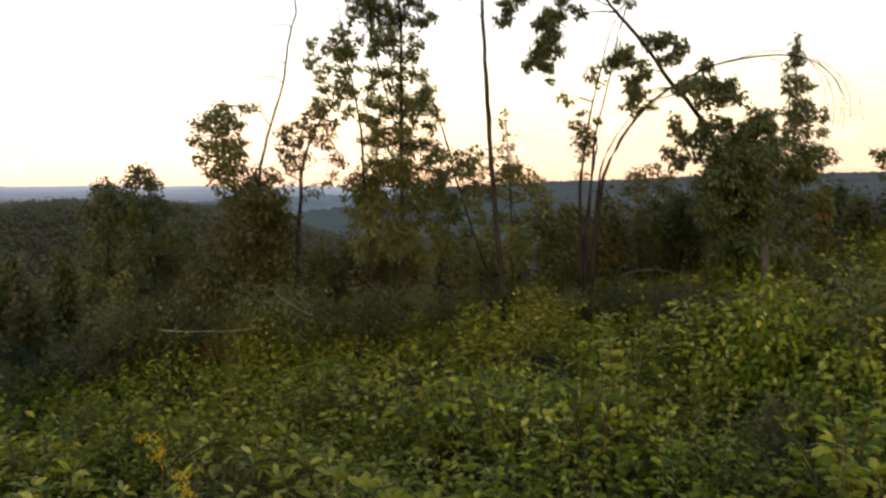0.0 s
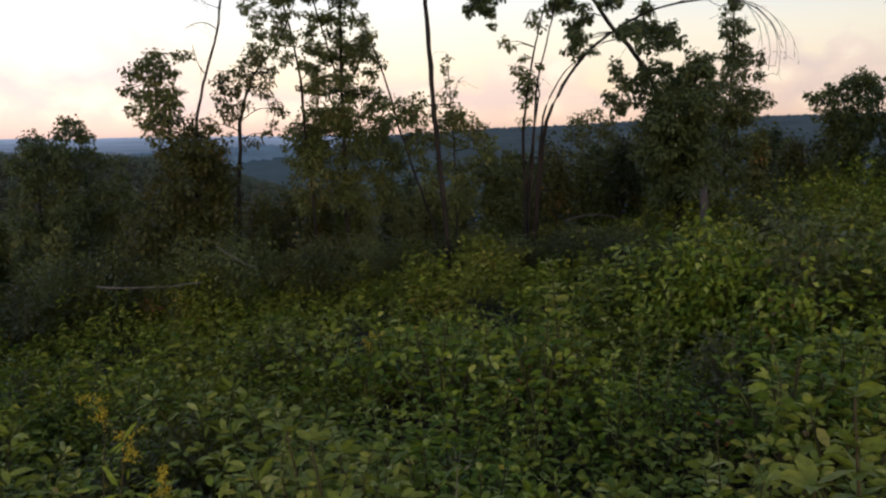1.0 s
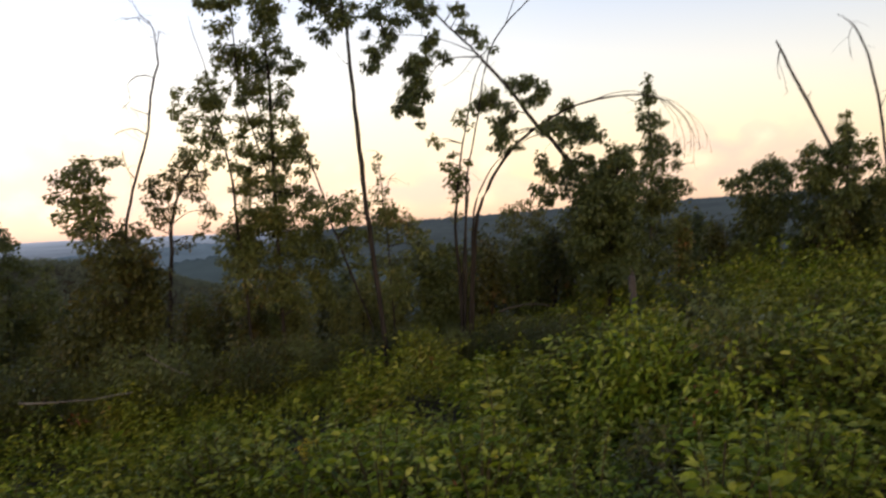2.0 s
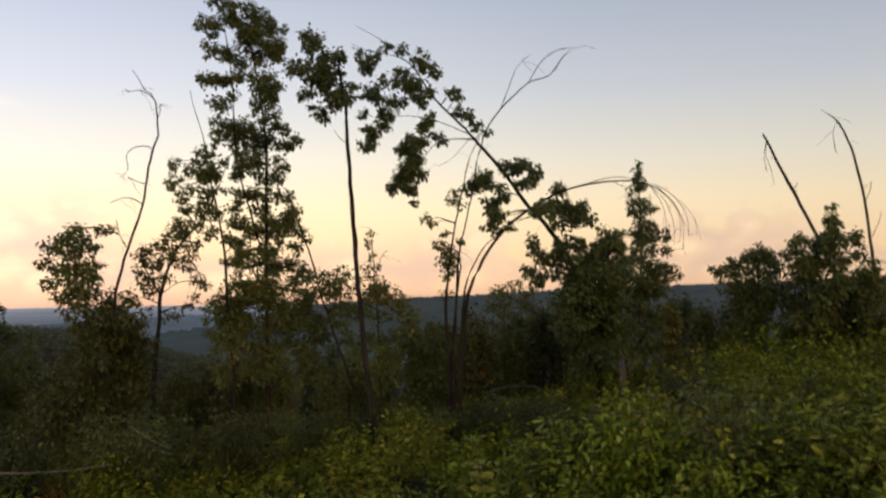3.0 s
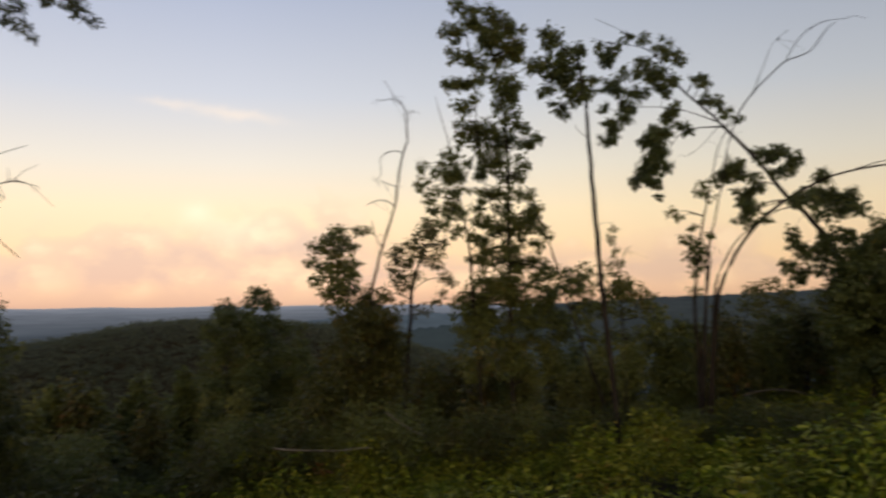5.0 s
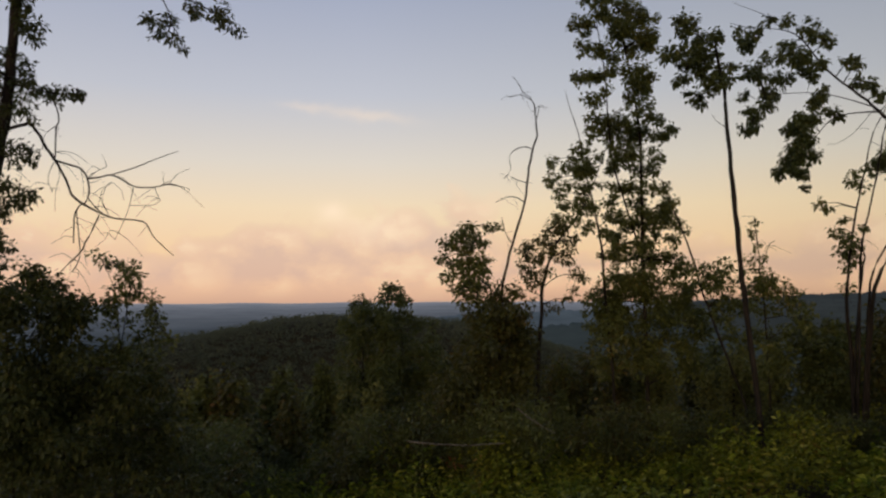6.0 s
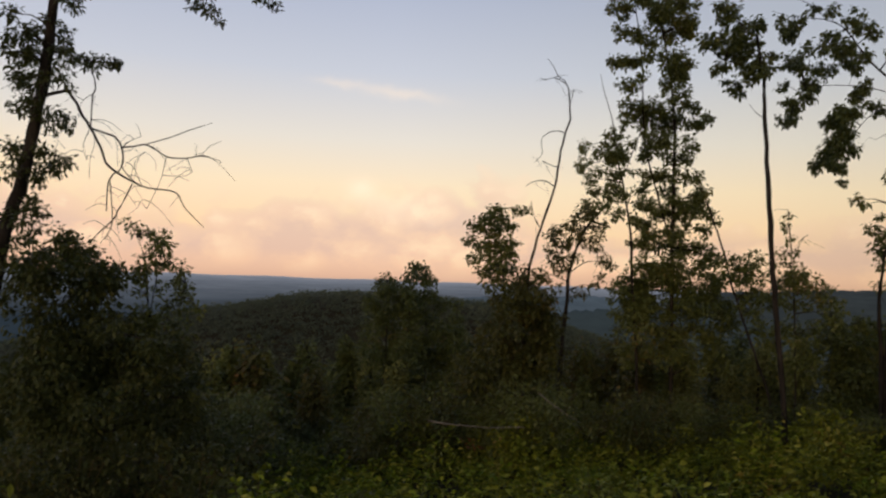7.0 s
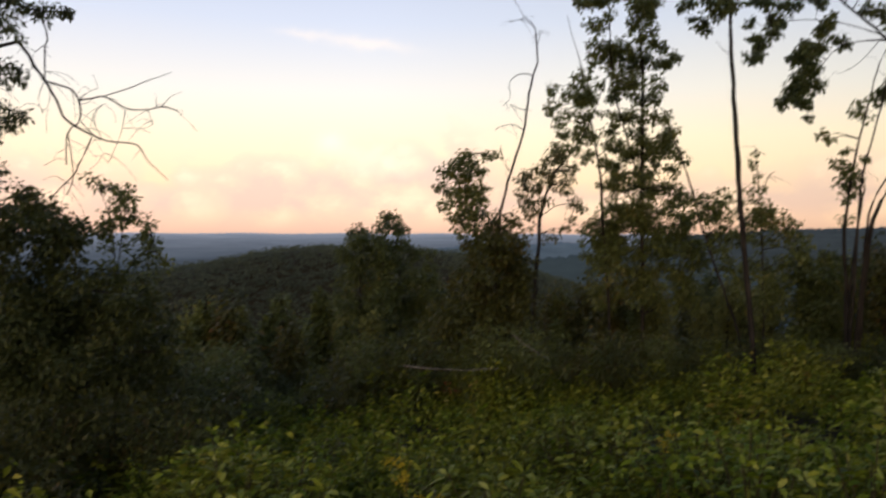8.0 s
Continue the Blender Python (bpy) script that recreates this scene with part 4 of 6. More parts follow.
BENT = dict(az=-18.70, d=14, stems=[
    [(0.00, -0.03, 0.048), (-0.09, 0.69, 0.045), (-0.23, 1.33, 0.045), (-0.51, 2.08, 0.042), (-0.75, 2.55, 0.039), (-1.05, 3.00, 0.036), (-1.36, 3.35, 0.034), (-1.67, 3.82, 0.031), (-2.00, 4.23, 0.028), (-2.25, 4.53, 0.025), (-2.51, 4.84, 0.020), (-2.86, 5.19, 0.017), (-3.11, 5.52, 0.014), (-3.35, 5.92, 0.011), (-3.62, 6.13, 0.008), (-3.93, 6.23, 0.006), (-4.25, 6.32, 0.005), (-4.53, 6.46, 0.003)],
    [(-2.25, 4.53, 0.017), (-2.52, 4.56, 0.011), (-2.83, 4.55, 0.008), (-3.04, 4.43, 0.006), (-3.30, 4.09, 0.006), (-3.53, 3.80, 0.005)],
    [(-2.37, 4.64, 0.011), (-2.71, 4.81, 0.008), (-3.12, 4.97, 0.006), (-3.65, 5.05, 0.006), (-3.96, 5.03, 0.005), (-4.18, 4.74, 0.003)],
    [(-3.67, 6.16, 0.005), (-3.82, 6.37, 0.005), (-4.08, 6.57, 0.005), (-4.47, 6.81, 0.003)],
    [(-1.50, 3.50, 0.011), (-1.78, 3.58, 0.008), (-2.07, 3.75, 0.006), (-2.36, 3.72, 0.005)],
    [(-1.67, 3.82, 0.008), (-1.48, 4.00, 0.006), (-1.20, 3.93, 0.005)],
    [(-1.13, 3.15, 0.011), (-0.81, 3.36, 0.008), (-0.50, 3.25, 0.006)],
    [(-2.33, 4.57, 0.006), (-2.63, 4.24, 0.004), (-2.90, 4.09, 0.003)],
    [(-0.75, 2.55, 0.011), (-1.08, 2.38, 0.008), (-1.27, 2.20, 0.006)],
], crowns=[
    [(-3.87, 6.37, 0.10), (-3.56, 6.29, 0.12), (-4.26, 6.14, 0.14), (-4.21, 5.97, 0.12), (-4.37, 6.31, 0.07), (-3.24, 6.06, 0.16), (-3.04, 5.93, 0.14), (-2.94, 5.76, 0.10), (-3.57, 5.83, 0.14), (-3.41, 5.66, 0.16), (-3.68, 5.69, 0.12), (-3.94, 5.72, 0.12), (-4.16, 5.59, 0.14), (-4.06, 5.42, 0.12), (-4.27, 5.49, 0.09), (-3.31, 5.44, 0.12), (-3.06, 5.46, 0.10), (-3.80, 5.34, 0.14), (-3.59, 5.31, 0.12), (-3.85, 5.13, 0.14), (-3.97, 4.93, 0.16), (-4.13, 4.77, 0.14), (-4.31, 4.54, 0.12), (-4.19, 4.53, 0.08), (-4.34, 5.13, 0.10), (-3.22, 5.22, 0.08), (-2.64, 5.42, 0.12), (-2.50, 5.35, 0.08)],
    [(-2.56, 5.04, 0.12), (-2.36, 4.97, 0.12), (-2.22, 4.81, 0.10), (-2.03, 4.64, 0.08), (-3.07, 4.94, 0.14), (-3.18, 4.85, 0.14), (-2.93, 4.63, 0.14), (-3.24, 4.60, 0.16), (-3.44, 4.52, 0.16), (-3.61, 4.43, 0.12), (-3.35, 4.30, 0.17), (-3.52, 4.11, 0.17), (-3.26, 3.94, 0.14), (-3.63, 3.86, 0.17), (-3.79, 3.72, 0.12), (-3.42, 3.69, 0.12), (-3.37, 3.46, 0.08)],
    [(-2.11, 3.90, 0.14), (-2.21, 3.76, 0.14), (-2.02, 3.70, 0.12), (-2.36, 3.67, 0.12), (-1.76, 4.07, 0.12), (-1.57, 4.00, 0.16), (-1.38, 4.04, 0.12), (-1.20, 3.93, 0.14), (-1.26, 3.74, 0.14), (-1.44, 3.70, 0.12), (-1.82, 3.63, 0.12), (-1.73, 3.47, 0.10), (-1.98, 3.39, 0.12), (-1.93, 3.19, 0.12), (-1.79, 3.14, 0.10), (-2.05, 2.96, 0.10), (-1.85, 2.90, 0.10), (-1.66, 2.94, 0.08)],
    [(-0.80, 3.56, 0.16), (-0.90, 3.37, 0.17), (-1.04, 3.24, 0.17), (-1.19, 3.20, 0.12), (-0.68, 3.26, 0.17), (-0.41, 3.24, 0.16), (-0.32, 3.05, 0.14), (-0.51, 3.02, 0.16), (-0.78, 2.99, 0.14), (-1.26, 2.67, 0.14), (-1.16, 2.48, 0.14), (-1.32, 2.20, 0.12), (-1.19, 2.10, 0.12), (-1.19, 1.95, 0.09), (-0.79, 2.65, 0.12), (-0.53, 2.59, 0.19), (-0.81, 2.37, 0.16), (-0.86, 2.14, 0.12)],
])
DENSE = dict(az=-17.80, d=13.2, stems=[
    [(0.00, -0.11, 0.046), (0.06, 0.91, 0.040), (0.17, 1.77, 0.026), (0.25, 2.46, 0.013)],
    [(0.07, 1.08, 0.019), (-0.16, 1.61, 0.013), (-0.31, 1.97, 0.007)],
], crowns=[
    [(0.26, 2.65, 0.15), (0.42, 2.68, 0.09), (0.09, 2.52, 0.13), (0.38, 2.46, 0.15), (0.20, 2.34, 0.17), (-0.04, 2.39, 0.15), (0.48, 2.29, 0.13), (-0.18, 2.18, 0.17), (0.07, 2.13, 0.18), (0.31, 2.08, 0.18), (-0.31, 1.92, 0.18), (-0.07, 1.82, 0.20), (0.17, 1.77, 0.20), (0.42, 1.85, 0.17), (-0.41, 1.61, 0.18), (-0.17, 1.52, 0.22), (0.11, 1.48, 0.22), (0.40, 1.51, 0.20), (-0.35, 1.17, 0.20), (-0.02, 1.12, 0.22), (0.30, 1.12, 0.22), (0.12, 0.78, 0.22), (0.40, 0.75, 0.20), (-0.28, 0.83, 0.13), (-0.52, 1.27, 0.13), (-0.13, 0.48, 0.17), (0.26, 0.39, 0.20)],
])
CONE = dict(az=-20.55, d=15.5, stems=[
    [(-0.00, -0.19, 0.035), (0.09, 1.18, 0.027), (0.15, 2.69, 0.019), (0.15, 3.81, 0.012), (0.15, 4.22, 0.006)],
], crowns=[
    [(0.15, 4.19, 0.06), (0.12, 4.04, 0.09), (0.16, 3.86, 0.11), (0.09, 3.77, 0.10), (0.22, 3.76, 0.09), (0.05, 3.51, 0.13), (0.23, 3.44, 0.13), (-0.01, 3.31, 0.10), (0.13, 3.25, 0.15), (0.36, 3.33, 0.10), (0.17, 3.05, 0.15), (0.02, 2.90, 0.13), (0.35, 2.99, 0.13), (0.20, 2.79, 0.15), (0.48, 2.78, 0.09), (0.62, 2.92, 0.06), (0.10, 2.59, 0.15), (0.32, 2.58, 0.13), (0.60, 2.52, 0.11)],
    [(-0.01, 2.39, 0.13), (0.22, 2.34, 0.15), (0.45, 2.28, 0.13), (0.07, 2.09, 0.15), (0.30, 2.04, 0.15), (0.63, 2.22, 0.09), (0.76, 2.09, 0.10), (0.58, 2.03, 0.09), (-0.04, 1.79, 0.17), (0.24, 1.73, 0.19), (0.48, 1.87, 0.11), (0.08, 1.39, 0.22), (0.35, 1.39, 0.17), (0.15, 0.99, 0.22), (-0.05, 0.69, 0.22), (0.27, 0.70, 0.17), (0.07, 0.30, 0.22)],
])
PALE = dict(az=-11.19, d=21, stems=[
    [(0.00, -1.17, 0.021), (0.09, 0.52, 0.016), (0.09, 1.79, 0.009)],
    [(0.49, -1.17, 0.021), (0.54, 0.79, 0.016), (0.52, 2.14, 0.009)],
    [(-0.34, -1.18, 0.016), (-0.24, 0.52, 0.012), (-0.16, 1.80, 0.007)],
    [(0.82, -1.16, 0.021), (0.88, 0.37, 0.016), (0.83, 1.64, 0.009)],
], crowns=[
    [(0.41, 2.08, 0.12), (0.05, 1.93, 0.13), (-0.16, 1.87, 0.12), (0.68, 1.85, 0.15), (0.53, 1.64, 0.17), (0.11, 1.58, 0.20), (-0.24, 1.52, 0.17), (0.79, 1.43, 0.17), (0.30, 1.23, 0.20), (-0.12, 1.01, 0.20), (0.64, 0.93, 0.20), (0.98, 1.07, 0.17), (0.14, 0.52, 0.23), (0.54, 0.23, 0.20), (-0.28, 0.37, 0.20), (0.88, 0.37, 0.20), (0.31, -0.32, 0.23), (-0.10, -0.32, 0.20), (0.79, -0.32, 0.20)],
])
TWIN = dict(az=23.76, d=18, stems=[
    [(-0.00, -1.44, 0.027), (0.04, 0.06, 0.022), (0.11, 1.06, 0.018), (0.17, 1.94, 0.010)],
    [(0.50, -1.44, 0.022), (0.47, 0.56, 0.018), (0.38, 1.69, 0.010)],
    [(-0.41, -1.20, 0.022), (-0.41, 0.55, 0.018), (-0.46, 1.56, 0.010)],
    [(1.20, -1.43, 0.018), (1.18, -0.06, 0.014), (1.15, 1.07, 0.010)],
], crowns=[
    [(0.17, 1.94, 0.09), (0.38, 1.92, 0.09), (0.30, 1.69, 0.12), (0.52, 1.63, 0.10), (0.10, 1.63, 0.12), (-0.50, 1.62, 0.11), (-0.32, 1.56, 0.10), (-0.62, 1.43, 0.12), (-0.43, 1.31, 0.12), (-0.05, 1.31, 0.15), (0.27, 1.25, 0.15), (0.59, 1.26, 0.11), (-0.55, 0.99, 0.15), (-0.16, 0.93, 0.18), (0.21, 0.81, 0.18), (0.53, 0.75, 0.15)],
    [(-0.48, 0.55, 0.18), (-0.03, 0.42, 0.20), (0.41, 0.37, 0.20), (-0.41, 0.05, 0.20), (0.04, -0.07, 0.23), (0.55, -0.06, 0.20), (1.15, 1.07, 0.09), (1.16, 0.82, 0.11), (1.20, 0.51, 0.12), (1.14, 0.19, 0.14), (1.22, -0.12, 0.15), (-0.26, -0.57, 0.25), (0.30, -0.63, 0.25), (0.86, -0.56, 0.20), (1.25, -0.69, 0.20), (-0.79, 1.05, 0.15), (-0.72, 0.55, 0.18), (-0.77, -0.07, 0.20), (0.78, 1.06, 0.15), (0.85, 0.57, 0.18), (0.92, 0.06, 0.20), (-0.17, 1.43, 0.15), (-0.64, -0.70, 0.23)],
])
RIGHT_A = dict(az=-28.47, d=17, stems=[
    [(0.00, 0.56, 0.038), (0.03, 1.45, 0.030), (0.06, 2.23, 0.017)],
    [(0.03, 1.45, 0.017), (-0.31, 1.91, 0.013), (-0.63, 2.16, 0.009)],
], crowns=[
    [(-0.73, 2.22, 0.12), (-0.58, 2.10, 0.14), (-0.41, 2.31, 0.12), (-0.14, 2.46, 0.17), (0.07, 2.56, 0.17), (0.27, 2.43, 0.17), (-0.10, 2.18, 0.17), (0.16, 2.17, 0.19), (0.43, 2.26, 0.12), (-0.43, 1.92, 0.17), (-0.11, 1.84, 0.19), (0.25, 1.82, 0.19), (-0.33, 1.58, 0.17), (0.03, 1.51, 0.21), (0.40, 1.54, 0.19), (0.17, 1.11, 0.21), (-0.23, 1.24, 0.17)],
])
RIGHT_B = dict(az=-33.02, d=16, stems=[
    [(-0.00, 0.38, 0.036), (0.01, 1.40, 0.032), (0.06, 2.41, 0.020), (0.07, 3.32, 0.007)],
    [(0.02, 1.19, 0.016), (-0.41, 2.04, 0.012), (-0.59, 2.46, 0.009)],
    [(0.02, 1.19, 0.016), (0.42, 2.09, 0.012), (0.60, 2.37, 0.009)],
], crowns=[
    [(0.07, 3.27, 0.06), (0.05, 3.07, 0.10), (0.10, 2.87, 0.11), (-0.01, 2.98, 0.08), (-0.58, 2.66, 0.09), (-0.68, 2.47, 0.13), (-0.49, 2.70, 0.10), (-0.29, 2.59, 0.16), (-0.11, 2.62, 0.16), (0.07, 2.56, 0.18), (0.25, 2.64, 0.13), (0.44, 2.73, 0.11), (-0.55, 2.25, 0.16), (-0.30, 2.29, 0.18), (-0.03, 2.27, 0.20), (0.24, 2.30, 0.18), (0.47, 2.38, 0.13), (-0.51, 2.00, 0.16)],
    [(-0.22, 1.92, 0.20), (0.09, 1.90, 0.20), (0.36, 1.93, 0.18), (0.64, 2.07, 0.16), (-0.61, 1.64, 0.18), (-0.28, 1.52, 0.22), (0.08, 1.50, 0.22), (0.45, 1.53, 0.20), (0.75, 1.67, 0.18), (-0.25, 1.10, 0.24), (0.20, 1.09, 0.24), (0.61, 1.07, 0.22)],
])
SNAG_A = dict(az=-33.64, d=16.5, stems=[
    [(0.00, 1.70, 0.037), (-0.17, 2.20, 0.037), (-0.37, 2.70, 0.034), (-0.65, 3.37, 0.032), (-0.93, 4.00, 0.028), (-1.21, 4.69, 0.021), (-1.26, 4.80, 0.008)],
    [(-1.19, 4.64, 0.008), (-1.22, 4.39, 0.006), (-1.14, 4.10, 0.005), (-1.09, 3.80, 0.004)],
    [(-1.21, 4.60, 0.006), (-1.25, 4.32, 0.005), (-1.21, 4.05, 0.004)],
    [(-0.78, 3.66, 0.007), (-0.70, 3.74, 0.006), (-0.68, 3.80, 0.004)],
], crowns=[
])
SNAG_B = dict(az=-35.81, d=17, stems=[
    [(-0.02, 1.67, 0.030), (-0.09, 2.20, 0.030), (-0.14, 2.66, 0.028), (-0.20, 3.42, 0.026), (-0.34, 4.27, 0.023), (-0.47, 4.70, 0.020), (-0.60, 4.98, 0.016), (-0.74, 5.14, 0.008), (-0.88, 5.24, 0.005)],
    [(-0.60, 4.98, 0.008), (-0.68, 4.80, 0.006), (-0.66, 4.40, 0.005)],
    [(-0.20, 3.42, 0.009), (-0.10, 3.62, 0.007), (-0.08, 3.78, 0.005)],
    [(-0.14, 2.66, 0.009), (0.02, 3.02, 0.006), (0.06, 3.20, 0.005)],
], crowns=[
])
OAK = dict(az=50.21, d=9, stems=[
    [(0.00, 1.75, 0.070), (0.07, 2.09, 0.067), (0.16, 2.51, 0.062), (0.22, 2.95, 0.057), (0.28, 3.35, 0.057), (0.32, 3.82, 0.052), (0.36, 4.53, 0.049), (0.38, 5.13, 0.044), (0.41, 5.72, 0.037), (0.43, 6.51, 0.021)],
    [(0.32, 3.34, 0.021), (0.44, 3.39, 0.018), (0.52, 3.41, 0.018), (0.60, 3.30, 0.016), (0.71, 3.11, 0.016), (0.82, 2.95, 0.013), (0.91, 2.72, 0.013), (1.02, 2.63, 0.013), (1.20, 2.54, 0.010), (1.34, 2.49, 0.008), (1.62, 2.47, 0.008), (1.72, 2.32, 0.006), (1.84, 2.20, 0.005), (1.94, 2.11, 0.003)],
    [(0.73, 3.07, 0.010), (0.90, 3.02, 0.010), (1.01, 2.98, 0.010), (1.07, 2.85, 0.010), (1.06, 2.69, 0.009), (1.02, 2.62, 0.008)],
    [(1.06, 2.89, 0.010), (1.18, 2.92, 0.009), (1.29, 2.95, 0.009), (1.41, 2.90, 0.008), (1.53, 2.84, 0.008), (1.73, 2.85, 0.007), (1.88, 2.89, 0.006), (2.09, 2.86, 0.003)],
    [(1.29, 2.95, 0.006), (1.55, 3.06, 0.006), (1.72, 3.15, 0.005), (1.98, 3.27, 0.003)],
    [(0.73, 3.65, 0.008), (0.77, 3.53, 0.008), (0.75, 3.32, 0.008), (0.75, 3.06, 0.007)],
    [(1.02, 2.63, 0.008), (0.95, 2.54, 0.008), (0.94, 2.39, 0.007), (0.94, 2.22, 0.006)],
    [(1.18, 2.52, 0.008), (1.08, 2.28, 0.008), (1.01, 2.13, 0.008), (0.90, 2.01, 0.006), (0.81, 1.90, 0.005)],
    [(1.07, 2.69, 0.006), (1.13, 2.61, 0.006), (1.21, 2.54, 0.005)],
    [(0.96, 2.54, 0.006), (0.99, 2.28, 0.006), (1.00, 2.07, 0.005), (0.93, 1.92, 0.003)],
    [(1.51, 2.83, 0.005), (1.46, 2.57, 0.003), (1.34, 2.27, 0.003)],
    [(0.74, 3.41, 0.005), (0.65, 3.31, 0.003), (0.63, 3.16, 0.003)],
    [(1.73, 2.85, 0.005), (1.77, 2.75, 0.003), (1.79, 2.71, 0.003)],
    [(1.88, 2.89, 0.003), (1.91, 2.94, 0.003)],
    [(1.06, 2.89, 0.005), (1.15, 2.98, 0.003), (1.24, 3.03, 0.003)],
    [(0.74, 3.04, 0.005), (0.69, 2.88, 0.003), (0.73, 2.73, 0.003)],
    [(1.28, 2.50, 0.005), (1.19, 2.73, 0.003), (1.29, 2.87, 0.003)],
    [(0.38, 5.36, 0.023), (0.96, 5.32, 0.018), (1.54, 5.14, 0.013), (1.79, 4.92, 0.008), (1.89, 4.66, 0.006)],
    [(1.66, 5.06, 0.008), (2.17, 4.96, 0.008), (2.49, 4.80, 0.006)],
    [(0.32, 3.80, 0.013), (0.53, 3.77, 0.010), (0.74, 3.75, 0.008), (0.95, 3.78, 0.006)],
    [(0.23, 3.01, 0.013), (0.36, 3.08, 0.008), (0.52, 3.10, 0.006)],
    [(0.19, 2.71, 0.013), (0.35, 2.75, 0.008), (0.54, 2.71, 0.006)],
], crowns=[
    [(0.45, 4.43, 0.14), (0.53, 4.32, 0.10), (0.32, 4.11, 0.08), (0.06, 3.95, 0.12), (-0.02, 4.11, 0.09), (0.16, 3.91, 0.10), (0.44, 3.96, 0.10), (0.04, 3.73, 0.15), (0.21, 3.75, 0.12), (0.48, 3.76, 0.11), (0.63, 3.75, 0.09), (0.74, 3.74, 0.08), (0.82, 3.78, 0.06), (0.93, 3.79, 0.06), (0.97, 3.75, 0.05), (0.07, 3.50, 0.12), (0.22, 3.46, 0.14), (0.37, 3.60, 0.11), (0.48, 3.49, 0.08), (0.15, 3.25, 0.11), (0.28, 3.18, 0.10), (0.06, 3.19, 0.08), (0.42, 3.20, 0.08)],
    [(0.55, 3.15, 0.08), (0.36, 3.03, 0.08), (0.53, 3.05, 0.08), (0.30, 2.79, 0.09), (0.43, 2.73, 0.10), (0.56, 2.68, 0.08), (0.28, 2.58, 0.10), (0.46, 2.59, 0.09), (0.31, 2.44, 0.06), (0.07, 2.82, 0.10), (0.06, 2.53, 0.10), (0.24, 2.21, 0.09), (0.34, 2.16, 0.06), (0.17, 2.10, 0.10), (0.30, 1.98, 0.08), (0.08, 1.92, 0.10)],
    [(0.38, 4.71, 0.15), (0.22, 4.85, 0.15), (0.59, 4.93, 0.14), (0.43, 5.20, 0.16), (0.68, 5.37, 0.14), (0.20, 5.38, 0.15), (0.51, 5.75, 0.16), (0.29, 5.94, 0.16), (0.44, 6.33, 0.15)],
    [(1.62, 4.70, 0.06), (1.74, 4.66, 0.09), (1.86, 4.72, 0.09), (1.83, 4.52, 0.08), (1.92, 4.51, 0.08), (2.00, 4.42, 0.05), (1.71, 4.53, 0.05), (2.17, 4.84, 0.06), (2.30, 4.86, 0.05), (2.43, 4.79, 0.06), (2.56, 4.74, 0.06), (2.64, 4.71, 0.05), (2.11, 4.92, 0.09), (2.42, 4.95, 0.09)],
])
THICKET = dict(az=45.98, d=8.5, stems=[
    [(-0.00, -0.27, 0.011), (-0.01, 0.58, 0.008), (-0.03, 1.33, 0.006), (-0.07, 1.91, 0.004)],
    [(-0.19, -0.25, 0.011), (-0.24, 0.59, 0.008), (-0.29, 1.33, 0.006), (-0.35, 1.69, 0.004)],
    [(0.24, -0.29, 0.011), (0.21, 0.57, 0.008), (0.24, 1.10, 0.006), (0.30, 1.60, 0.004)],
], crowns=[
    [(-0.08, 1.94, 0.06), (-0.00, 1.83, 0.09), (-0.07, 1.70, 0.13), (0.08, 1.70, 0.10), (-0.26, 1.75, 0.10), (-0.41, 1.69, 0.13), (0.18, 1.60, 0.10), (0.30, 1.63, 0.07), (0.41, 1.60, 0.07), (0.03, 1.51, 0.15), (-0.21, 1.54, 0.15), (-0.40, 1.48, 0.16), (0.26, 1.44, 0.13), (-0.10, 1.27, 0.17)],
    [(0.14, 1.22, 0.16), (-0.33, 1.16, 0.20), (0.34, 1.16, 0.15), (-0.04, 0.95, 0.20), (-0.27, 0.80, 0.21), (0.20, 0.83, 0.17), (0.46, 0.88, 0.14), (-0.08, 0.58, 0.21), (-0.36, 0.49, 0.21), (0.21, 0.51, 0.17), (-0.21, 0.21, 0.21), (0.03, 0.14, 0.21), (0.32, 0.18, 0.15), (0.62, 0.88, 0.14), (0.82, 0.93, 0.13), (0.99, 0.76, 0.14), (0.68, 0.55, 0.16), (0.94, 0.42, 0.16), (0.59, 0.16, 0.17), (0.90, 0.03, 0.17), (1.15, 0.53, 0.13), (1.23, 0.13, 0.15), (-0.15, 1.88, 0.08), (0.07, 1.81, 0.08), (-0.45, 1.64, 0.13)],
])
SUMAC = dict(az=41.37, d=9, stems=[
    [(0.00, 0.37, 0.009), (0.01, 1.07, 0.007), (-0.04, 1.66, 0.005), (-0.11, 1.89, 0.004), (-0.20, 2.06, 0.003)],
    [(0.01, 1.07, 0.006), (0.07, 1.55, 0.005), (0.13, 1.93, 0.003)],
    [(0.01, 0.95, 0.005), (0.19, 1.25, 0.004), (0.38, 1.43, 0.003)],
], crowns=[
    [(-0.22, 2.08, 0.06), (-0.13, 2.02, 0.06), (-0.05, 2.01, 0.04), (0.13, 1.96, 0.06), (0.04, 1.87, 0.06), (0.15, 1.87, 0.06), (-0.04, 1.75, 0.08), (0.07, 1.75, 0.06), (0.15, 1.72, 0.06), (0.24, 1.70, 0.06), (0.32, 1.64, 0.05), (-0.07, 1.66, 0.06), (-0.12, 1.54, 0.08), (0.04, 1.63, 0.05), (-0.09, 1.40, 0.06), (0.08, 1.43, 0.05), (0.24, 1.49, 0.06), (0.38, 1.43, 0.06), (0.30, 1.52, 0.05), (0.19, 1.28, 0.09), (0.36, 1.25, 0.09), (0.51, 1.22, 0.06), (0.03, 1.13, 0.10), (-0.13, 1.07, 0.11), (0.25, 1.07, 0.11)],
])

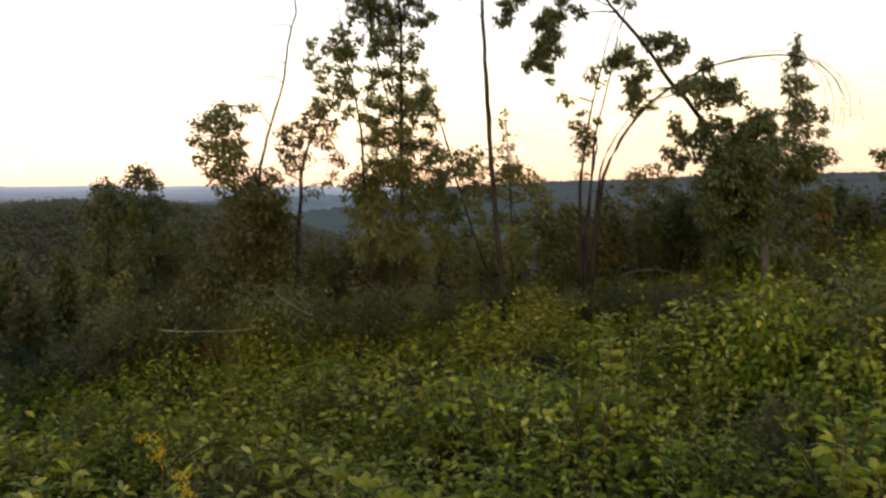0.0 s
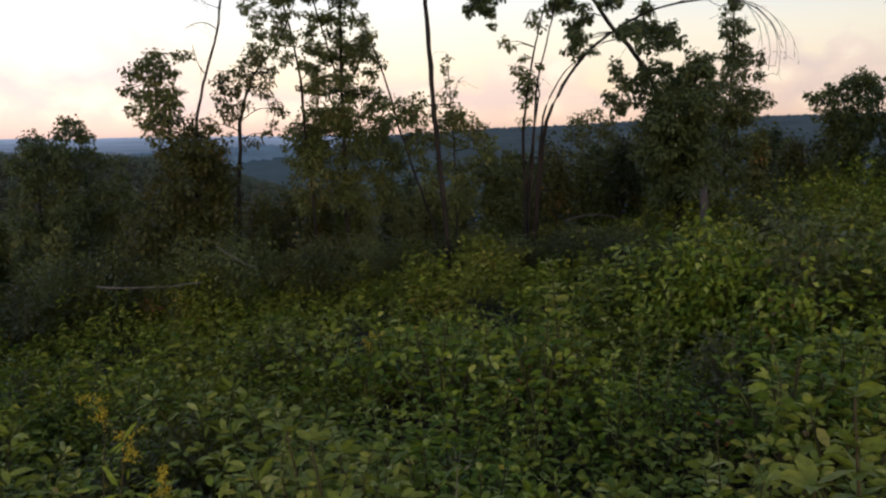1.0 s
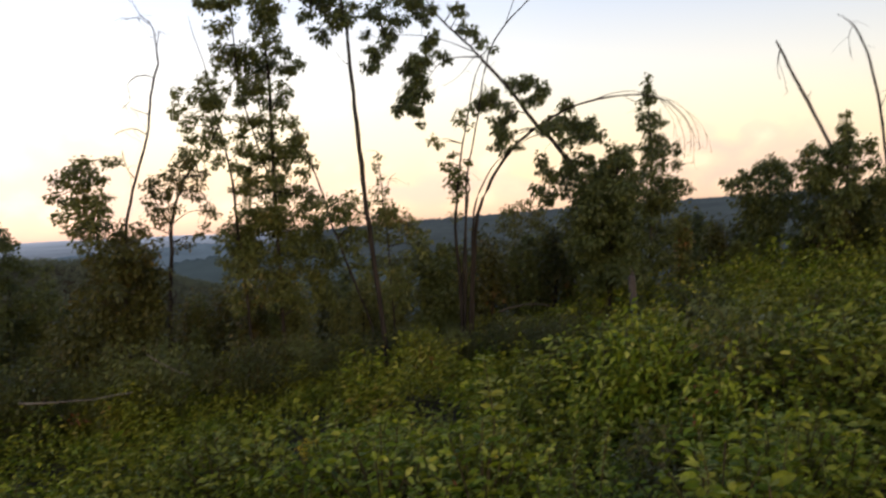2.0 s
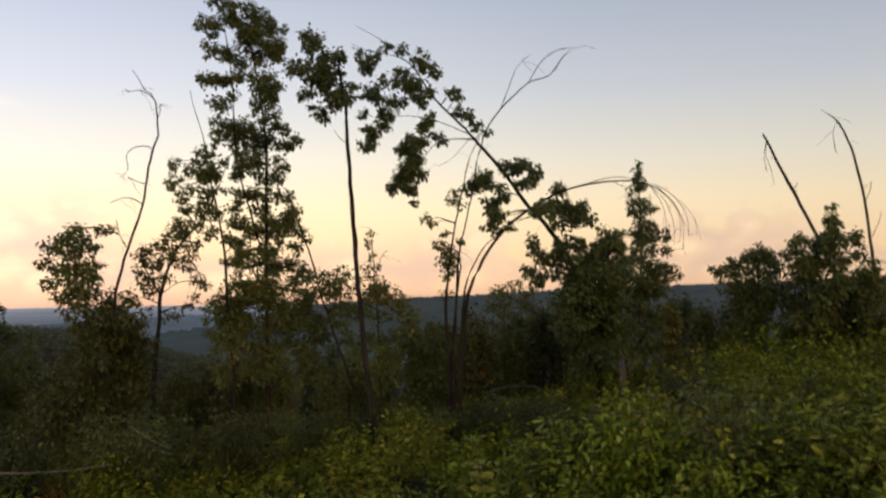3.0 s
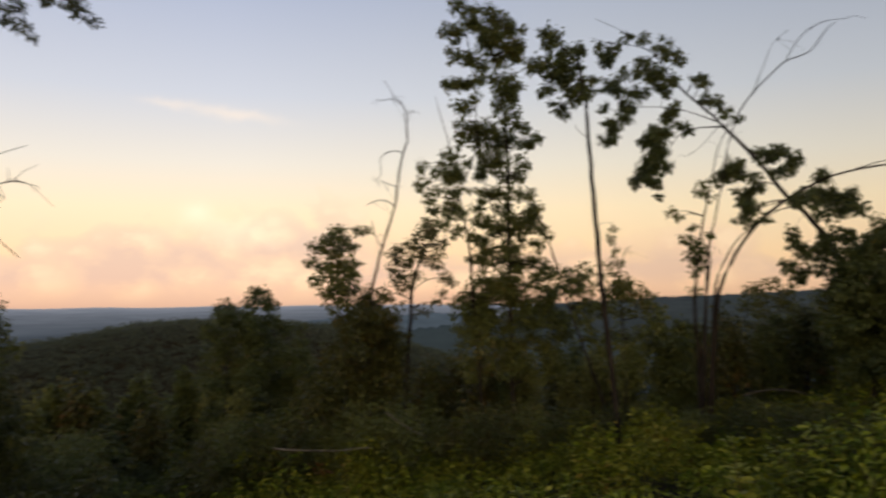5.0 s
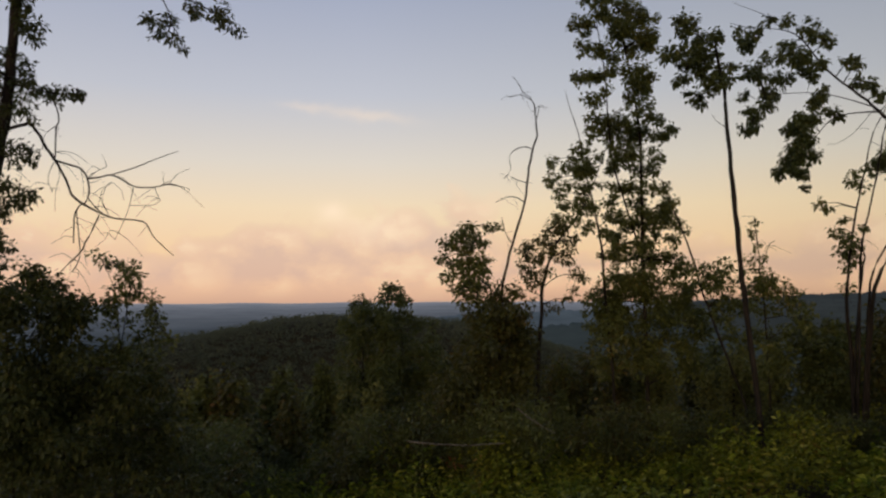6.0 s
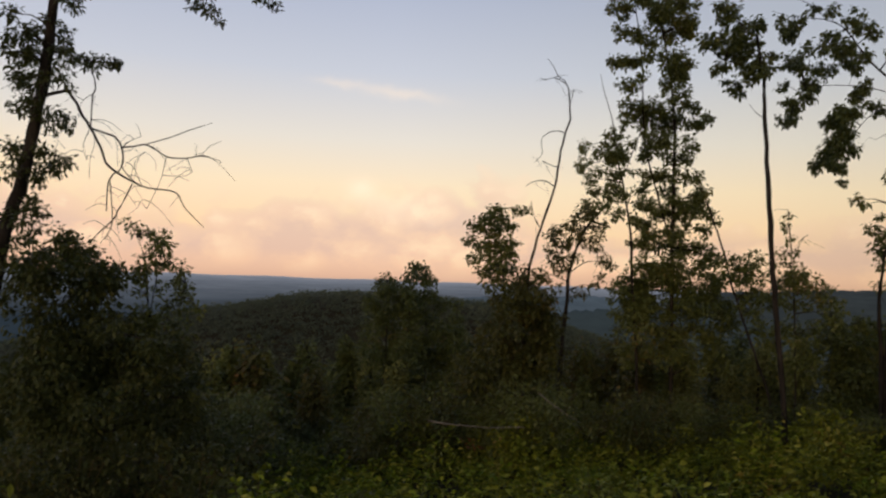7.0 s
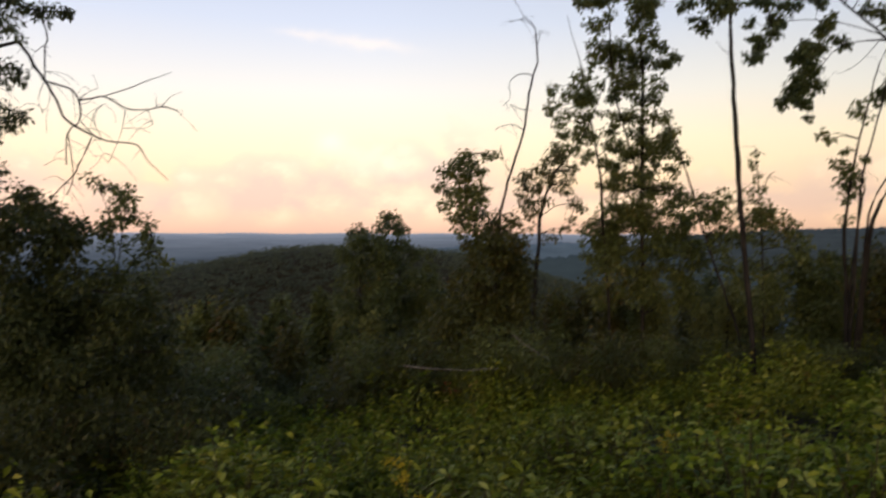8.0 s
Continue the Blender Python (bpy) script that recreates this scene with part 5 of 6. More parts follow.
# ------------------------------------------------------------------ trees and snags along the brow
tree("tree", "tall slender broadleaf tree with bunched leaves", TALL, GREEN, seed=11, size=0.072, crowd=1.35, fill=0.5)
tree("tree", "slim young tree with a bare whip top", SLIM, GREEN, seed=12, size=0.070, crowd=1.25, fill=0.2)
tree("tree", "small forked tree with sparse brownish leaves", FORK, RUSTY, seed=13, size=0.074, crowd=0.95, twigs=16)
tree("tree", "young tree with a small round crown on a thin trunk", ROUND, GREEN, seed=14, size=0.072, crowd=1.3)
tree("tree", "bushy young tree with olive and rust leaves", OLIVE, RUSTY, seed=15, size=0.077, crowd=0.9, depth=0.5, fill=0.8)
tree("dead_tree", "thin bare dead tree with a crooked tip", DEAD, [], BARK, seed=16, category="dead tree", twigs=22)
tree("tree", "thin leaning young tree with few leaves", LEAN, GREEN, seed=17, size=0.077)
tree("tree", "straight pole-like tree with a small leafy top", POLE, DARK, seed=18, size=0.073, crowd=1.35, depth=0.3, fill=0.3)
tree("sapling", "sparse twiggy sapling beside the pole-like tree", SPRIG, GREEN, seed=19, size=0.070, crowd=0.8, category="sapling", fill=0.25, twigs=14)
tree("sapling", "dark leafy sapling among the trees", MID, DARK, seed=20, size=0.077, category="sapling", fill=1.2)
tree("tree", "many-stemmed tree with bare arching stems and drooping twigs", MULTI, GREEN, seed=21, size=0.070, twigs=34)
tree("tree", "leaning tree bent over with hanging leafy branches", BENT, DARK, seed=22, size=0.072, crowd=1.35, droop=0.9, depth=0.4, twigs=14, fill=0.4)
tree("tree", "dense dark round-crowned tree", DENSE, DARK, seed=23, size=0.072, crowd=1.5, depth=0.6, fill=1.3)
tree("tree", "narrow pointed tree with loose leaf bunches", CONE, DARK, seed=24, size=0.072, crowd=1.3, depth=0.4, fill=0.3)
tree("sapling", "clump of pale thin yellowish-green saplings", PALE, PALE_LEAF, seed=25, size=0.083, crowd=0.75, depth=0.5, category="sapling")
tree("sapling", "clump of slim dark saplings below the clearing", TWIN, DARK, seed=26, size=0.080, crowd=1.1, depth=0.5, category="sapling", fill=0.9)
tree("tree", "round-crowned tree at the clearing's upper edge", RIGHT_A, GREEN, seed=27, size=0.083, depth=0.5, fill=0.5)
tree("tree", "broad bushy tree with a pointed leader", RIGHT_B, GREEN, seed=28, size=0.083, depth=0.6, fill=0.7)
tree("dead_tree", "leaning broken dead trunk, bare", SNAG_A, [], DEADWOOD, seed=29, category="dead tree", twigs=5)
tree("dead_tree", "bare curved dead trunk with a broken tip", SNAG_B, [], DEADWOOD, seed=30, category="dead tree", twigs=7)
tree("tree", "oak with leafy limbs and one bare dead branch", OAK, SHADE_LEAF, seed=31, size=0.060, depth=0.30, droop=0.35, crowd=1.7, fill=0.3, twigs=64, slim=0.46)
tree("shrub", "dense dark leafy thicket beneath the oak", THICKET, SHADE_LEAF, seed=32, size=0.060, crowd=1.15, depth=0.45, category="shrub", fill=1.1)
tree("shrub", "tall shrub with tiered spreading leaf sprays", SUMAC, GREEN, seed=33, size=0.056, crowd=1.4, droop=0.2, depth=0.3, category="shrub", fill=0.5)


# ------------------------------------------------------------------ bushes, built a few times and copied
def make_bush(name, label, height, spread, count, leaf, size, seed, category="bush", group="bushes in the clearing"):
    """A bush of arching stems, with side twigs that end in bunches of leaves."""
    rng = np.random.default_rng(seed)
    root = tagged(thing_at(name, 0, 0, -50), label, category, group)
    lv, tw = [], []
    for k in range(count):
        a, lean = rng.uniform(0, 2 * np.pi), rng.uniform(0.15, 1) * spread
        h = height * rng.uniform(0.5, 1.0) * (1 - 0.3 * lean / spread)
        p = np.array([(0, 0, -0.1, 0.012), (0.35 * lean * np.cos(a), 0.35 * lean * np.sin(a), 0.5 * h, 0.009), (lean * np.cos(a), lean * np.sin(a), h, 0.004)])
        line = smooth_line(p, 4)
        part("stem", mesh_from("stem", *tube(line, 4), STEM), root)
        for i, q in enumerate(line[2:]):
            for j in range(3):
                way = unit(rng.normal(0, 1, 3) * [1, 1, 0.45] + [0, 0, 0.25])
                c = q[:3] + way * rng.uniform(0.10, 0.30)
                if j == 0:
                    tw.append(tube([(*q[:3], 0.004), (*c, 0.002)], 3))
                lv.append(spray(rng, c, 0.12, 11, size * 1.12, 0.3, 0.46))
    b, a, ln, wd = (np.concatenate([q[k] for q in lv]) for k in range(4))
    tagged(part("foliage", mesh_from("foliage", *leaves(rng, b, a, ln, wd, False), leaf), root), kind="stuff")
    tagged(part("twig_tangle", mesh_from("twig_tangle", *joined(tw), STEM), root), kind="stuff")
    return root


def scatter(kinds, spots, rng):
    used = set()
    for az, d, k, s in spots:
        ob = kinds[k]
        if k not in used:
            used.add(k)
            x, y = polar(az, d)
            ob.matrix_basis = pose(x, y, float(ground_z(x, y)), 0, 0, rng.uniform(0, 360))
            ob.scale = (s, s, s)
        else:
            x, y = polar(az, d)
            made = copy_thing(ob, pose(x, y, float(ground_z(x, y)), 0, 0, rng.uniform(0, 360)))
            made.scale = (s, s, s)


BUSHES = [
    make_bush("bush", "green leafy bush among the undergrowth", 1.1, 0.55, 9, BRAMBLE, 0.07, 41),
    make_bush("bush", "dark leafy bush at the clearing's edge", 1.4, 0.7, 10, SHADE_LEAF, 0.070, 42),
    make_bush("bush", "olive and rust coloured bush", 1.2, 0.6, 9, RUSTY, 0.068, 43),
    make_bush("bush", "tall green bush with upright shoots", 1.7, 0.6, 11, GREEN, 0.072, 44),
    make_bush("bush", "bright yellow-green leafy bush", 1.0, 0.5, 8, BRUSH, 0.07, 45),
]


def plant_bushes():
    rng = np.random.default_rng(46)
    spots = []
    for _ in range(95):      # the edge of the clearing, before the trees
        az = rng.uniform(-20, 52)
        spots.append((az, rng.uniform(10.5, 15.5), int(rng.choice([0, 1, 2, 3, 3] if az < 8 else [0, 2, 3, 3, 1])), rng.uniform(0.5, 1.15)))
    for _ in range(45):      # the rise with brighter growth
        az = rng.uniform(-42, -19)
        spots.append((az, rng.uniform(5.5, 14.0), int(rng.choice([0, 4, 3, 4, 2])), rng.uniform(0.7, 1.2)))
    for _ in range(22):      # dark and rusty growth at the feet of the dense trees, painting in their shade too
        spots.append((rng.uniform(-25, -13), rng.uniform(9.0, 13.5), int(rng.choice([1, 2, 1])), rng.uniform(0.5, 0.9)))
    for _ in range(26):      # scattered in the clearing
        az = rng.uniform(-40, 55)
        spots.append((az, rng.uniform(4.0, 10.0), int(rng.choice([0, 0, 4, 2])), rng.uniform(0.45, 0.7)))
    for _ in range(26):      # growth under the oak, its shade put into the dark leaves
        az = rng.uniform(33, 62)
        spots.append((az, rng.uniform(7.0, 12.0), int(rng.choice([1, 1, 2])), rng.uniform(0.6, 1.1)))
    capped = []
    for az, d, k, s in spots:      # bushes keep below the foot of the trees behind them
        x, y = polar(az, d)
        line = np.interp(az, [-42, -33, -26, -22, -17, 0, 8, 14, 30, 40, 62], [-3.2, -3.8, -2.6, -5.2, -5.8, -6.0, -6.0, -5.0, -5.0, -3.0, -2.0])
        room = 1.6 + d * math.tan(radians(line)) - float(ground_z(x, y))
        capped.append((az, d, k, max(0.35, min(s, room / (1.15, 1.5, 1.3, 1.8, 1.1)[k] * rng.uniform(0.8, 1.05)))))
    scatter(BUSHES, capped, rng)


plant_bushes()


def make_wood_tree(seed, height, leaf, label, spread=0.27, foot=0.25):
    rng = np.random.default_rng(seed)
    root = tagged(thing_at("tree", 0, 0, -50), label, "tree", "trees down the slope")
    line = smooth_line([(0, 0, -0.3, 0.12), (0.1, 0.05, height * 0.5, 0.08), (0.0, 0.1, height * 0.95, 0.02)], 5)
    part("trunk", mesh_from("trunk", *tube(line, 7), BARK, True), root)
    lv, tw = [], []
    for k in range(84):
        t = rng.uniform(foot, 1.0)
        j = line[int(t * (len(line) - 1))]
        reach = height * spread * (1.15 - t) ** 0.7 * rng.uniform(0.3, 1.0)
        a = rng.uniform(0, 2 * np.pi)
        c = j[:3] + [reach * np.cos(a), reach * np.sin(a), rng.normal(0, 0.25)]
        tw.append(tube([(*j[:3], 0.02), (*c, 0.008)], 3))
        lv.append(spray(rng, c, 0.5 * spread / 0.27 + 0.08, 15, 0.29, 0.4, 0.55))
    b, a, ln, wd = (np.concatenate([q[k] for q in lv]) for k in range(4))
    tagged(part("foliage", mesh_from("foliage", *leaves(rng, b, a, ln, wd, False), leaf), root), kind="stuff")
    tagged(part("branch_tangle", mesh_from("branch_tangle", *joined(tw), BARK), root), kind="stuff")
    return root


def plant_slope():
    rng = np.random.default_rng(52)
    kinds = [make_wood_tree(53, 6.0, LIGHTENED_SLOPE_LEAF, "leafy tree on the slope below the clearing"), make_wood_tree(54, 8.0, DARK, "dark leafy tree on the slope below the clearing"), make_wood_tree(55, 5.0, RUSTY, "olive-leaved tree on the slope below the clearing"),
             make_wood_tree(56, 6.5, DARK, "slim dark young tree just over the brow", 0.11, 0.15), make_wood_tree(57, 6.0, GREEN, "slim green young tree just over the brow", 0.13, 0.2)]
    spots = []
    for _ in range(150):
        d = rng.uniform(24, 105)
        az = rng.uniform(-55, 62)
        k = int(rng.integers(0, 3))
        x, y = polar(az, d)
        room = 1.6 - d * math.tan(radians(4.6 if az > -22 else 2.5)) - float(ground_z(x, y))     # stays under the line of the far ridge
        s = min(rng.uniform(0.6, 1.15), room / (6.5, 8.5, 5.5)[k])
        if s > 0.3:
            spots.append((az, d, k, s))
    for i in range(182):      # young growth just over the brow, thickest below the many-stemmed tree
        d, az = rng.uniform(15.5, 24), rng.uniform(-40, 60)
        if i >= 170:
            d, az = rng.uniform(15.5, 19), rng.uniform(-16, -11.5)
        k = int(rng.choice([0, 2, 3, 3, 4, 4]))
        x, y = polar(az, d)
        line = np.interp(az, [-40, -22, -18, -8, 0, 4, 8, 14, 24, 34, 60], [1.5, 0.5, 0.0, -0.5, -1.8, -2.4, -3.2, -3.2, -2.6, -4.0, -3.0])
        room = 1.6 + d * math.tan(radians(line)) - float(ground_z(x, y))
        s = room / (6.2, 8.2, 5.2, 6.7, 6.2)[k] * rng.uniform(0.62, 1.04)
        if s > 0.1:
            spots.append((az, d, k, s))
    scatter(kinds, spots, rng)


plant_slope()


# ------------------------------------------------------------------ undergrowth
def mound(x, y):
    """Height of the undergrowth above the ground: low mounds and dips."""
    h = 0.50 + 0.20 * np.sin(x * 1.9 + 1.0) * np.sin(y * 1.6) + 0.12 * np.sin(x * 3.7 + y * 2.9) + 0.08 * np.sin(x * 7.1 - y * 5.3)
    h = h * (1 - 0.40 * np.clip((np.hypot(x, y) - 7.5) / 3.5, 0, 1) * np.clip((4.6 - x) / 2.5, 0, 1) * np.clip((x + 3.6) / 2, 0, 1))      # thinner in the shade of the trees
    return h + 0.25 * np.clip((x - 2.0) / 4, 0, 1) * np.clip((y - 3) / 3, 0, 1)


def undergrowth():
    """Brambles and weeds past counting: overlapping domes of leaves, with dark gaps between them."""
    rng = np.random.default_rng(61)
    for lab, r0, r1, domes, per, fine, size, low, leaf in (("dense green weeds and bramble leaves", 1.3, 6.0, 430, 75, True, 0.052, 0.62, BRUSH),
                                                          ("low green undergrowth of broad leaves", 5.0, 16.5, 1500, 95, False, 0.084, 0.95, BRAMBLE),
                                                          ("yellowish-green undergrowth between the bushes", 5.0, 15.0, 620, 95, False, 0.078, 0.98, BRUSH)):
        r = np.sqrt(rng.uniform(r0 ** 2, r1 ** 2, domes))
        az = np.radians(rng.uniform(-48, 66, domes))
        cx, cy = -np.sin(az) * r, np.cos(az) * r
        wide = rng.uniform(0.14, 0.34, domes)
        tall = mound(cx, cy) * low * rng.choice([0.45, 0.7, 0.9, 1.05, 1.25], domes)
        slim, big = rng.uniform(0.30, 0.52, domes), size * rng.choice([0.65, 0.85, 1.0, 1.2], domes)
        own = np.repeat(np.arange(domes), per)
        n = len(own)
        turn, up = rng.uniform(0, 2 * np.pi, n), rng.uniform(0.0, 1.0, n) ** 0.8
        shell = rng.uniform(0.72, 1.08, n) * (1 + 0.16 * np.sin(3 * turn + own * 1.7))
        flat = np.sqrt(1 - up ** 2) * shell
        x, y = cx[own] + wide[own] * flat * np.cos(turn), cy[own] + wide[own] * flat * np.sin(turn)
        z = ground_z(x, y) + tall[own] * (0.25 + 0.75 * up * shell)
        base = np.stack([x, y, z], -1)
        axis = np.stack([np.cos(turn), np.sin(turn), rng.normal(0.05, 0.30, n) + 0.5 * up], -1) + rng.normal(0, 0.35, (n, 3))
        ln = big[own] * rng.uniform(0.6, 1.25, n)
        keep = np.hypot(x, y) > 1.2
        me = mesh_from("undergrowth", *leaves(rng, base[keep], axis[keep], ln[keep], (ln * slim[own])[keep], fine, 0.25, 0.7), leaf)
        tagged(new("undergrowth", me), lab, "undergrowth", kind="stuff")


undergrowth()


def make_low_shrub(label, height, spread, shoots, leaf, size, width, pairs, seed):
    """A knee-high shrub: shoots that fan out from one foot, each with spreading leaves and a whorl at its tip."""
    rng = np.random.default_rng(seed)
    root = tagged(thing_at("low_shrub", 0, 0, -50), label, "shrub", "low shrubs in the clearing")
    stems, sets = [], []
    for k in range(shoots):
        a = k * 2.4 + rng.normal(0, 0.3)
        lean = spread * math.sqrt((k + 0.5) / shoots)
        h = height * rng.uniform(0.72, 1.0) * (1 - 0.38 * (lean / spread) ** 2)
        way = np.array([np.cos(a), np.sin(a), 0])
        line = smooth_line([(0, 0, -0.06, 0.005), (*(way * lean * 0.45 + [0, 0, h * 0.55]), 0.004), (*(way * lean + [0, 0, h]), 0.002)], 5)
        stems.append(tube(line, 4))
        for i in range(pairs):
            t = 0.42 + 0.58 * (i + 1) / pairs
            c = line[min(int(round(t * (len(line) - 1))), len(line) - 1), :3]
            m = 5 if i == pairs - 1 else 2
            ang = a + i * 1.57 + np.arange(m) * 2 * np.pi / m + rng.normal(0, 0.3, m)
            axis = np.stack([np.cos(ang), np.sin(ang), 0.10 + 0.55 * t ** 3 + rng.normal(0, 0.35, m)], -1) + way * 0.25
            ln = size * (1.2 - 0.3 * t) * rng.uniform(0.7, 1.2, m)
            sets.append((c + unit(axis) * 0.012, axis, ln, ln * width * rng.uniform(0.85, 1.15, m)))
    b, a, ln, wd = (np.concatenate([q[k] for q in sets]) for k in range(4))
    tagged(part("stem_clump", mesh_from("stem_clump", *joined(stems), STEM), root), kind="stuff")
    tagged(part("foliage", mesh_from("foliage", *leaves(rng, b, a, ln, wd, True, 0.32, 0.65), leaf), root), kind="stuff")
    return root


def plant_low_shrubs():
    rng = np.random.default_rng(131)
    kinds = [make_low_shrub("knee-high shrub with broad green leaves", 0.60, 0.30, 17, BRUSH, 0.062, 0.42, 7, 132),
             make_low_shrub("knee-high shrub with pale grey-green leaves", 0.58, 0.30, 15, SAGE, 0.070, 0.40, 6, 133),
             make_low_shrub("low bramble with dark green leaves", 0.52, 0.36, 17, BRAMBLE, 0.058, 0.46, 6, 134),
             make_low_shrub("bright yellow-green low shrub", 0.62, 0.28, 15, BRIGHT, 0.070, 0.38, 6, 135),
             make_low_shrub("low shrub with small crowded leaves", 0.55, 0.30, 22, BRUSH, 0.044, 0.44, 8, 136),
             make_low_shrub("spreading shrub with long pointed leaves", 0.62, 0.34, 15, SAGE, 0.084, 0.32, 6, 137)]
    spots = []
    while len(spots) < 290:
        d = math.sqrt(rng.uniform(1.75 ** 2, 7.2 ** 2))
        az = rng.uniform(-45, 58)
        x, y = polar(az, d)
        patch = math.sin(x * 1.3 + 0.4) + math.sin(y * 1.7 + x * 0.6)      # kinds keep to patches
        k = int(rng.choice(([0, 2, 4, 2] if patch > 0 else [2, 4, 5, 2]) if x < -0.7 else ([0, 3, 4, 0] if patch > 0.5 else [1, 5, 0, 2])))      # darker brambles down the slope
        spots.append((az, d, k, min(max(float(mound(x, y)) / 0.52 * rng.uniform(0.75, 1.2), 0.55), 1.45)))
    for az, d in ((7.8, 2.45), (9.6, 2.6), (5.6, 2.3), (4.0, 2.6)):      # the pale clump in the foreground
        spots.append((az, d, 5 if d > 2.4 else 1, 1.2))
    for az, d in ((-11.5, 2.6), (-14.5, 2.5), (-22.0, 2.5), (-25.0, 2.8)):
        spots.append((az, d, 1, 1.05))
    for az, d in ((-5.5, 2.2), (-3.0, 2.35), (-1.0, 2.15), (1.5, 2.3), (-7.5, 2.4), (-4.2, 2.7), (-5.5, 2.5), (-6.8, 2.75), (-2.6, 2.6), (-4.5, 3.1), (-2.2, 3.2), (-6.3, 3.3), (-0.4, 3.0), (-3.4, 3.7), (-5.8, 3.9), (-8.4, 3.5), (1.2, 3.4)):
        spots.append((az, d, int(rng.choice([2, 4, 0])), 1.05))
    scatter(kinds, spots, rng)


plant_low_shrubs()


# ------------------------------------------------------------------ small things in the clearing
def on_sight(az, el, d):
    x, y = polar(az, d)
    return np.array([x, y, 1.6 + d * math.tan(radians(el))])


def leafy_sapling(label, az, d, height, leaf, size, whorls, seed, name="sapling", width=0.5):
    rng = np.random.default_rng(seed)
    x, y = polar(az, d)
    root = tagged(thing_at(name, x, y, float(ground_z(x, y))), label, "sapling")
    line = smooth_line([(0, 0, -0.1, 0.008), (0.03, 0.02, height * 0.5, 0.006), (-0.02, 0.0, height, 0.003)], 6)
    stem = part("stem", mesh_from("stem", *tube(line, 6), STEM, True), root)
    for i in range(whorls):
        t = 0.35 + 0.65 * (i + 1) / whorls
        c = line[int(t * (len(line) - 1)), :3]
        k = 6
        ang = i * 1.1 + np.arange(k) * 2 * np.pi / k + rng.normal(0, 0.2, k)
        axis = np.stack([np.cos(ang), np.sin(ang), 0.15 + 0.5 * t * t + rng.normal(0, 0.15, k)], -1)
        ln = size * rng.uniform(0.8, 1.2, k)
        for q in range(k):
            part("leaf", mesh_from("leaf", *leaves(rng, c[None], axis[q:q + 1], ln[q:q + 1], ln[q:q + 1] * width, True, 0.25), leaf), stem)
    return root


leafy_sapling("bright broad-leaved seedling rising from the weeds", -27.6, 1.75, 0.84, BRIGHT, 0.095, 6, 71, width=0.5)
leafy_sapling("tall broad-leaved seedling with upright leaves", -29.6, 2.3, 0.88, BRIGHT, 0.09, 7, 72)
leafy_sapling("grey-green seedling with whorled leaves", 7.8, 2.4, 0.82, BRIGHT, 0.085, 7, 73, width=0.4)
leafy_sapling("grey-green seedling with whorled leaves", 9.5, 2.6, 0.80, BRIGHT, 0.085, 7, 74, width=0.4)
leafy_sapling("grey-green seedling with whorled leaves", 5.6, 2.1, 0.72, BRIGHT, 0.08, 7, 75, width=0.4)
leafy_sapling("grey-green seedling with whorled leaves", 2.0, 1.9, 0.74, BRIGHT, 0.07, 6, 76)
leafy_sapling("bright seedling among the weeds", -9.5, 5.2, 1.0, BRIGHT, 0.10, 7, 77)


def make_weed(label, height, leaf, size, whorls, width, seed):
    """An upright weed: one stem with whorls of pointed leaves, smaller and steeper towards the tip."""
    rng = np.random.default_rng(seed)
    root = tagged(thing_at("weed", 0, 0, -50), label, "weed", "upright weeds in the clearing")
    line = smooth_line([(0, 0, -0.08, 0.006), (0.03, 0.02, height * 0.45, 0.005), (0.0, -0.03, height * 0.8, 0.004), (-0.03, 0.0, height, 0.002)], 6)
    stem = part("stem", mesh_from("stem", *tube(line, 5), STEM), root)
    sets = []
    for i in range(whorls):
        t = 0.3 + 0.7 * (i + 1) / whorls
        c = line[min(int(t * (len(line) - 1)), len(line) - 1), :3]
        k = int(rng.integers(3, 6))
        ang = i * 1.9 + np.arange(k) * 2 * np.pi / k + rng.normal(0, 0.25, k)
        axis = np.stack([np.cos(ang), np.sin(ang), -0.1 + 0.9 * t ** 3 + rng.normal(0, 0.18, k)], -1)
        ln = size * (1.25 - 0.55 * t) * rng.uniform(0.8, 1.2, k)
        sets.append((np.tile(c, (k, 1)), axis, ln, ln * width))
    b, a, ln, wd = (np.concatenate([q[k] for q in sets]) for k in range(4))
    tagged(part("foliage", mesh_from("foliage", *leaves(rng, b, a, ln, wd, True, 0.28), leaf), stem), kind="stuff")
    return root


def plant_weeds():
    rng = np.random.default_rng(121)
    kinds = [make_weed("upright weed with pointed bright green leaves", 0.85, BRIGHT, 0.056, 16, 0.36, 122),
             make_weed("upright weed with grey-green leaves", 0.80, SAGE, 0.052, 16, 0.42, 123),
             make_weed("tall upright weed with narrow leaves", 0.95, BRUSH, 0.066, 17, 0.24, 124),
             make_weed("low weed with broad green leaves", 0.75, BRIGHT, 0.060, 12, 0.5, 125),
             make_weed("leafy weed with grey-green broad leaves", 0.78, SAGE, 0.056, 15, 0.5, 126)]
    spots = []
    for _ in range(90):
        d = math.sqrt(rng.uniform(2.2 ** 2, 7.5 ** 2))
        az = rng.uniform(-44, 58)
        x, y = polar(az, d)
        s = float(mound(x, y)) / 0.80 * rng.uniform(0.8, 1.2)
        spots.append((az, d, int(rng.integers(0, 5)), min(max(s, 0.5), 1.3)))
    for az, d in ((7.8, 2.5), (9.8, 2.7), (5.8, 2.3), (8.8, 2.2), (6.6, 2.8), (4.4, 2.5)):      # the pale clump in the foreground
        spots.append((az, d, int(rng.choice([1, 4])), 0.95))
    scatter(kinds, spots, rng)


plant_weeds()


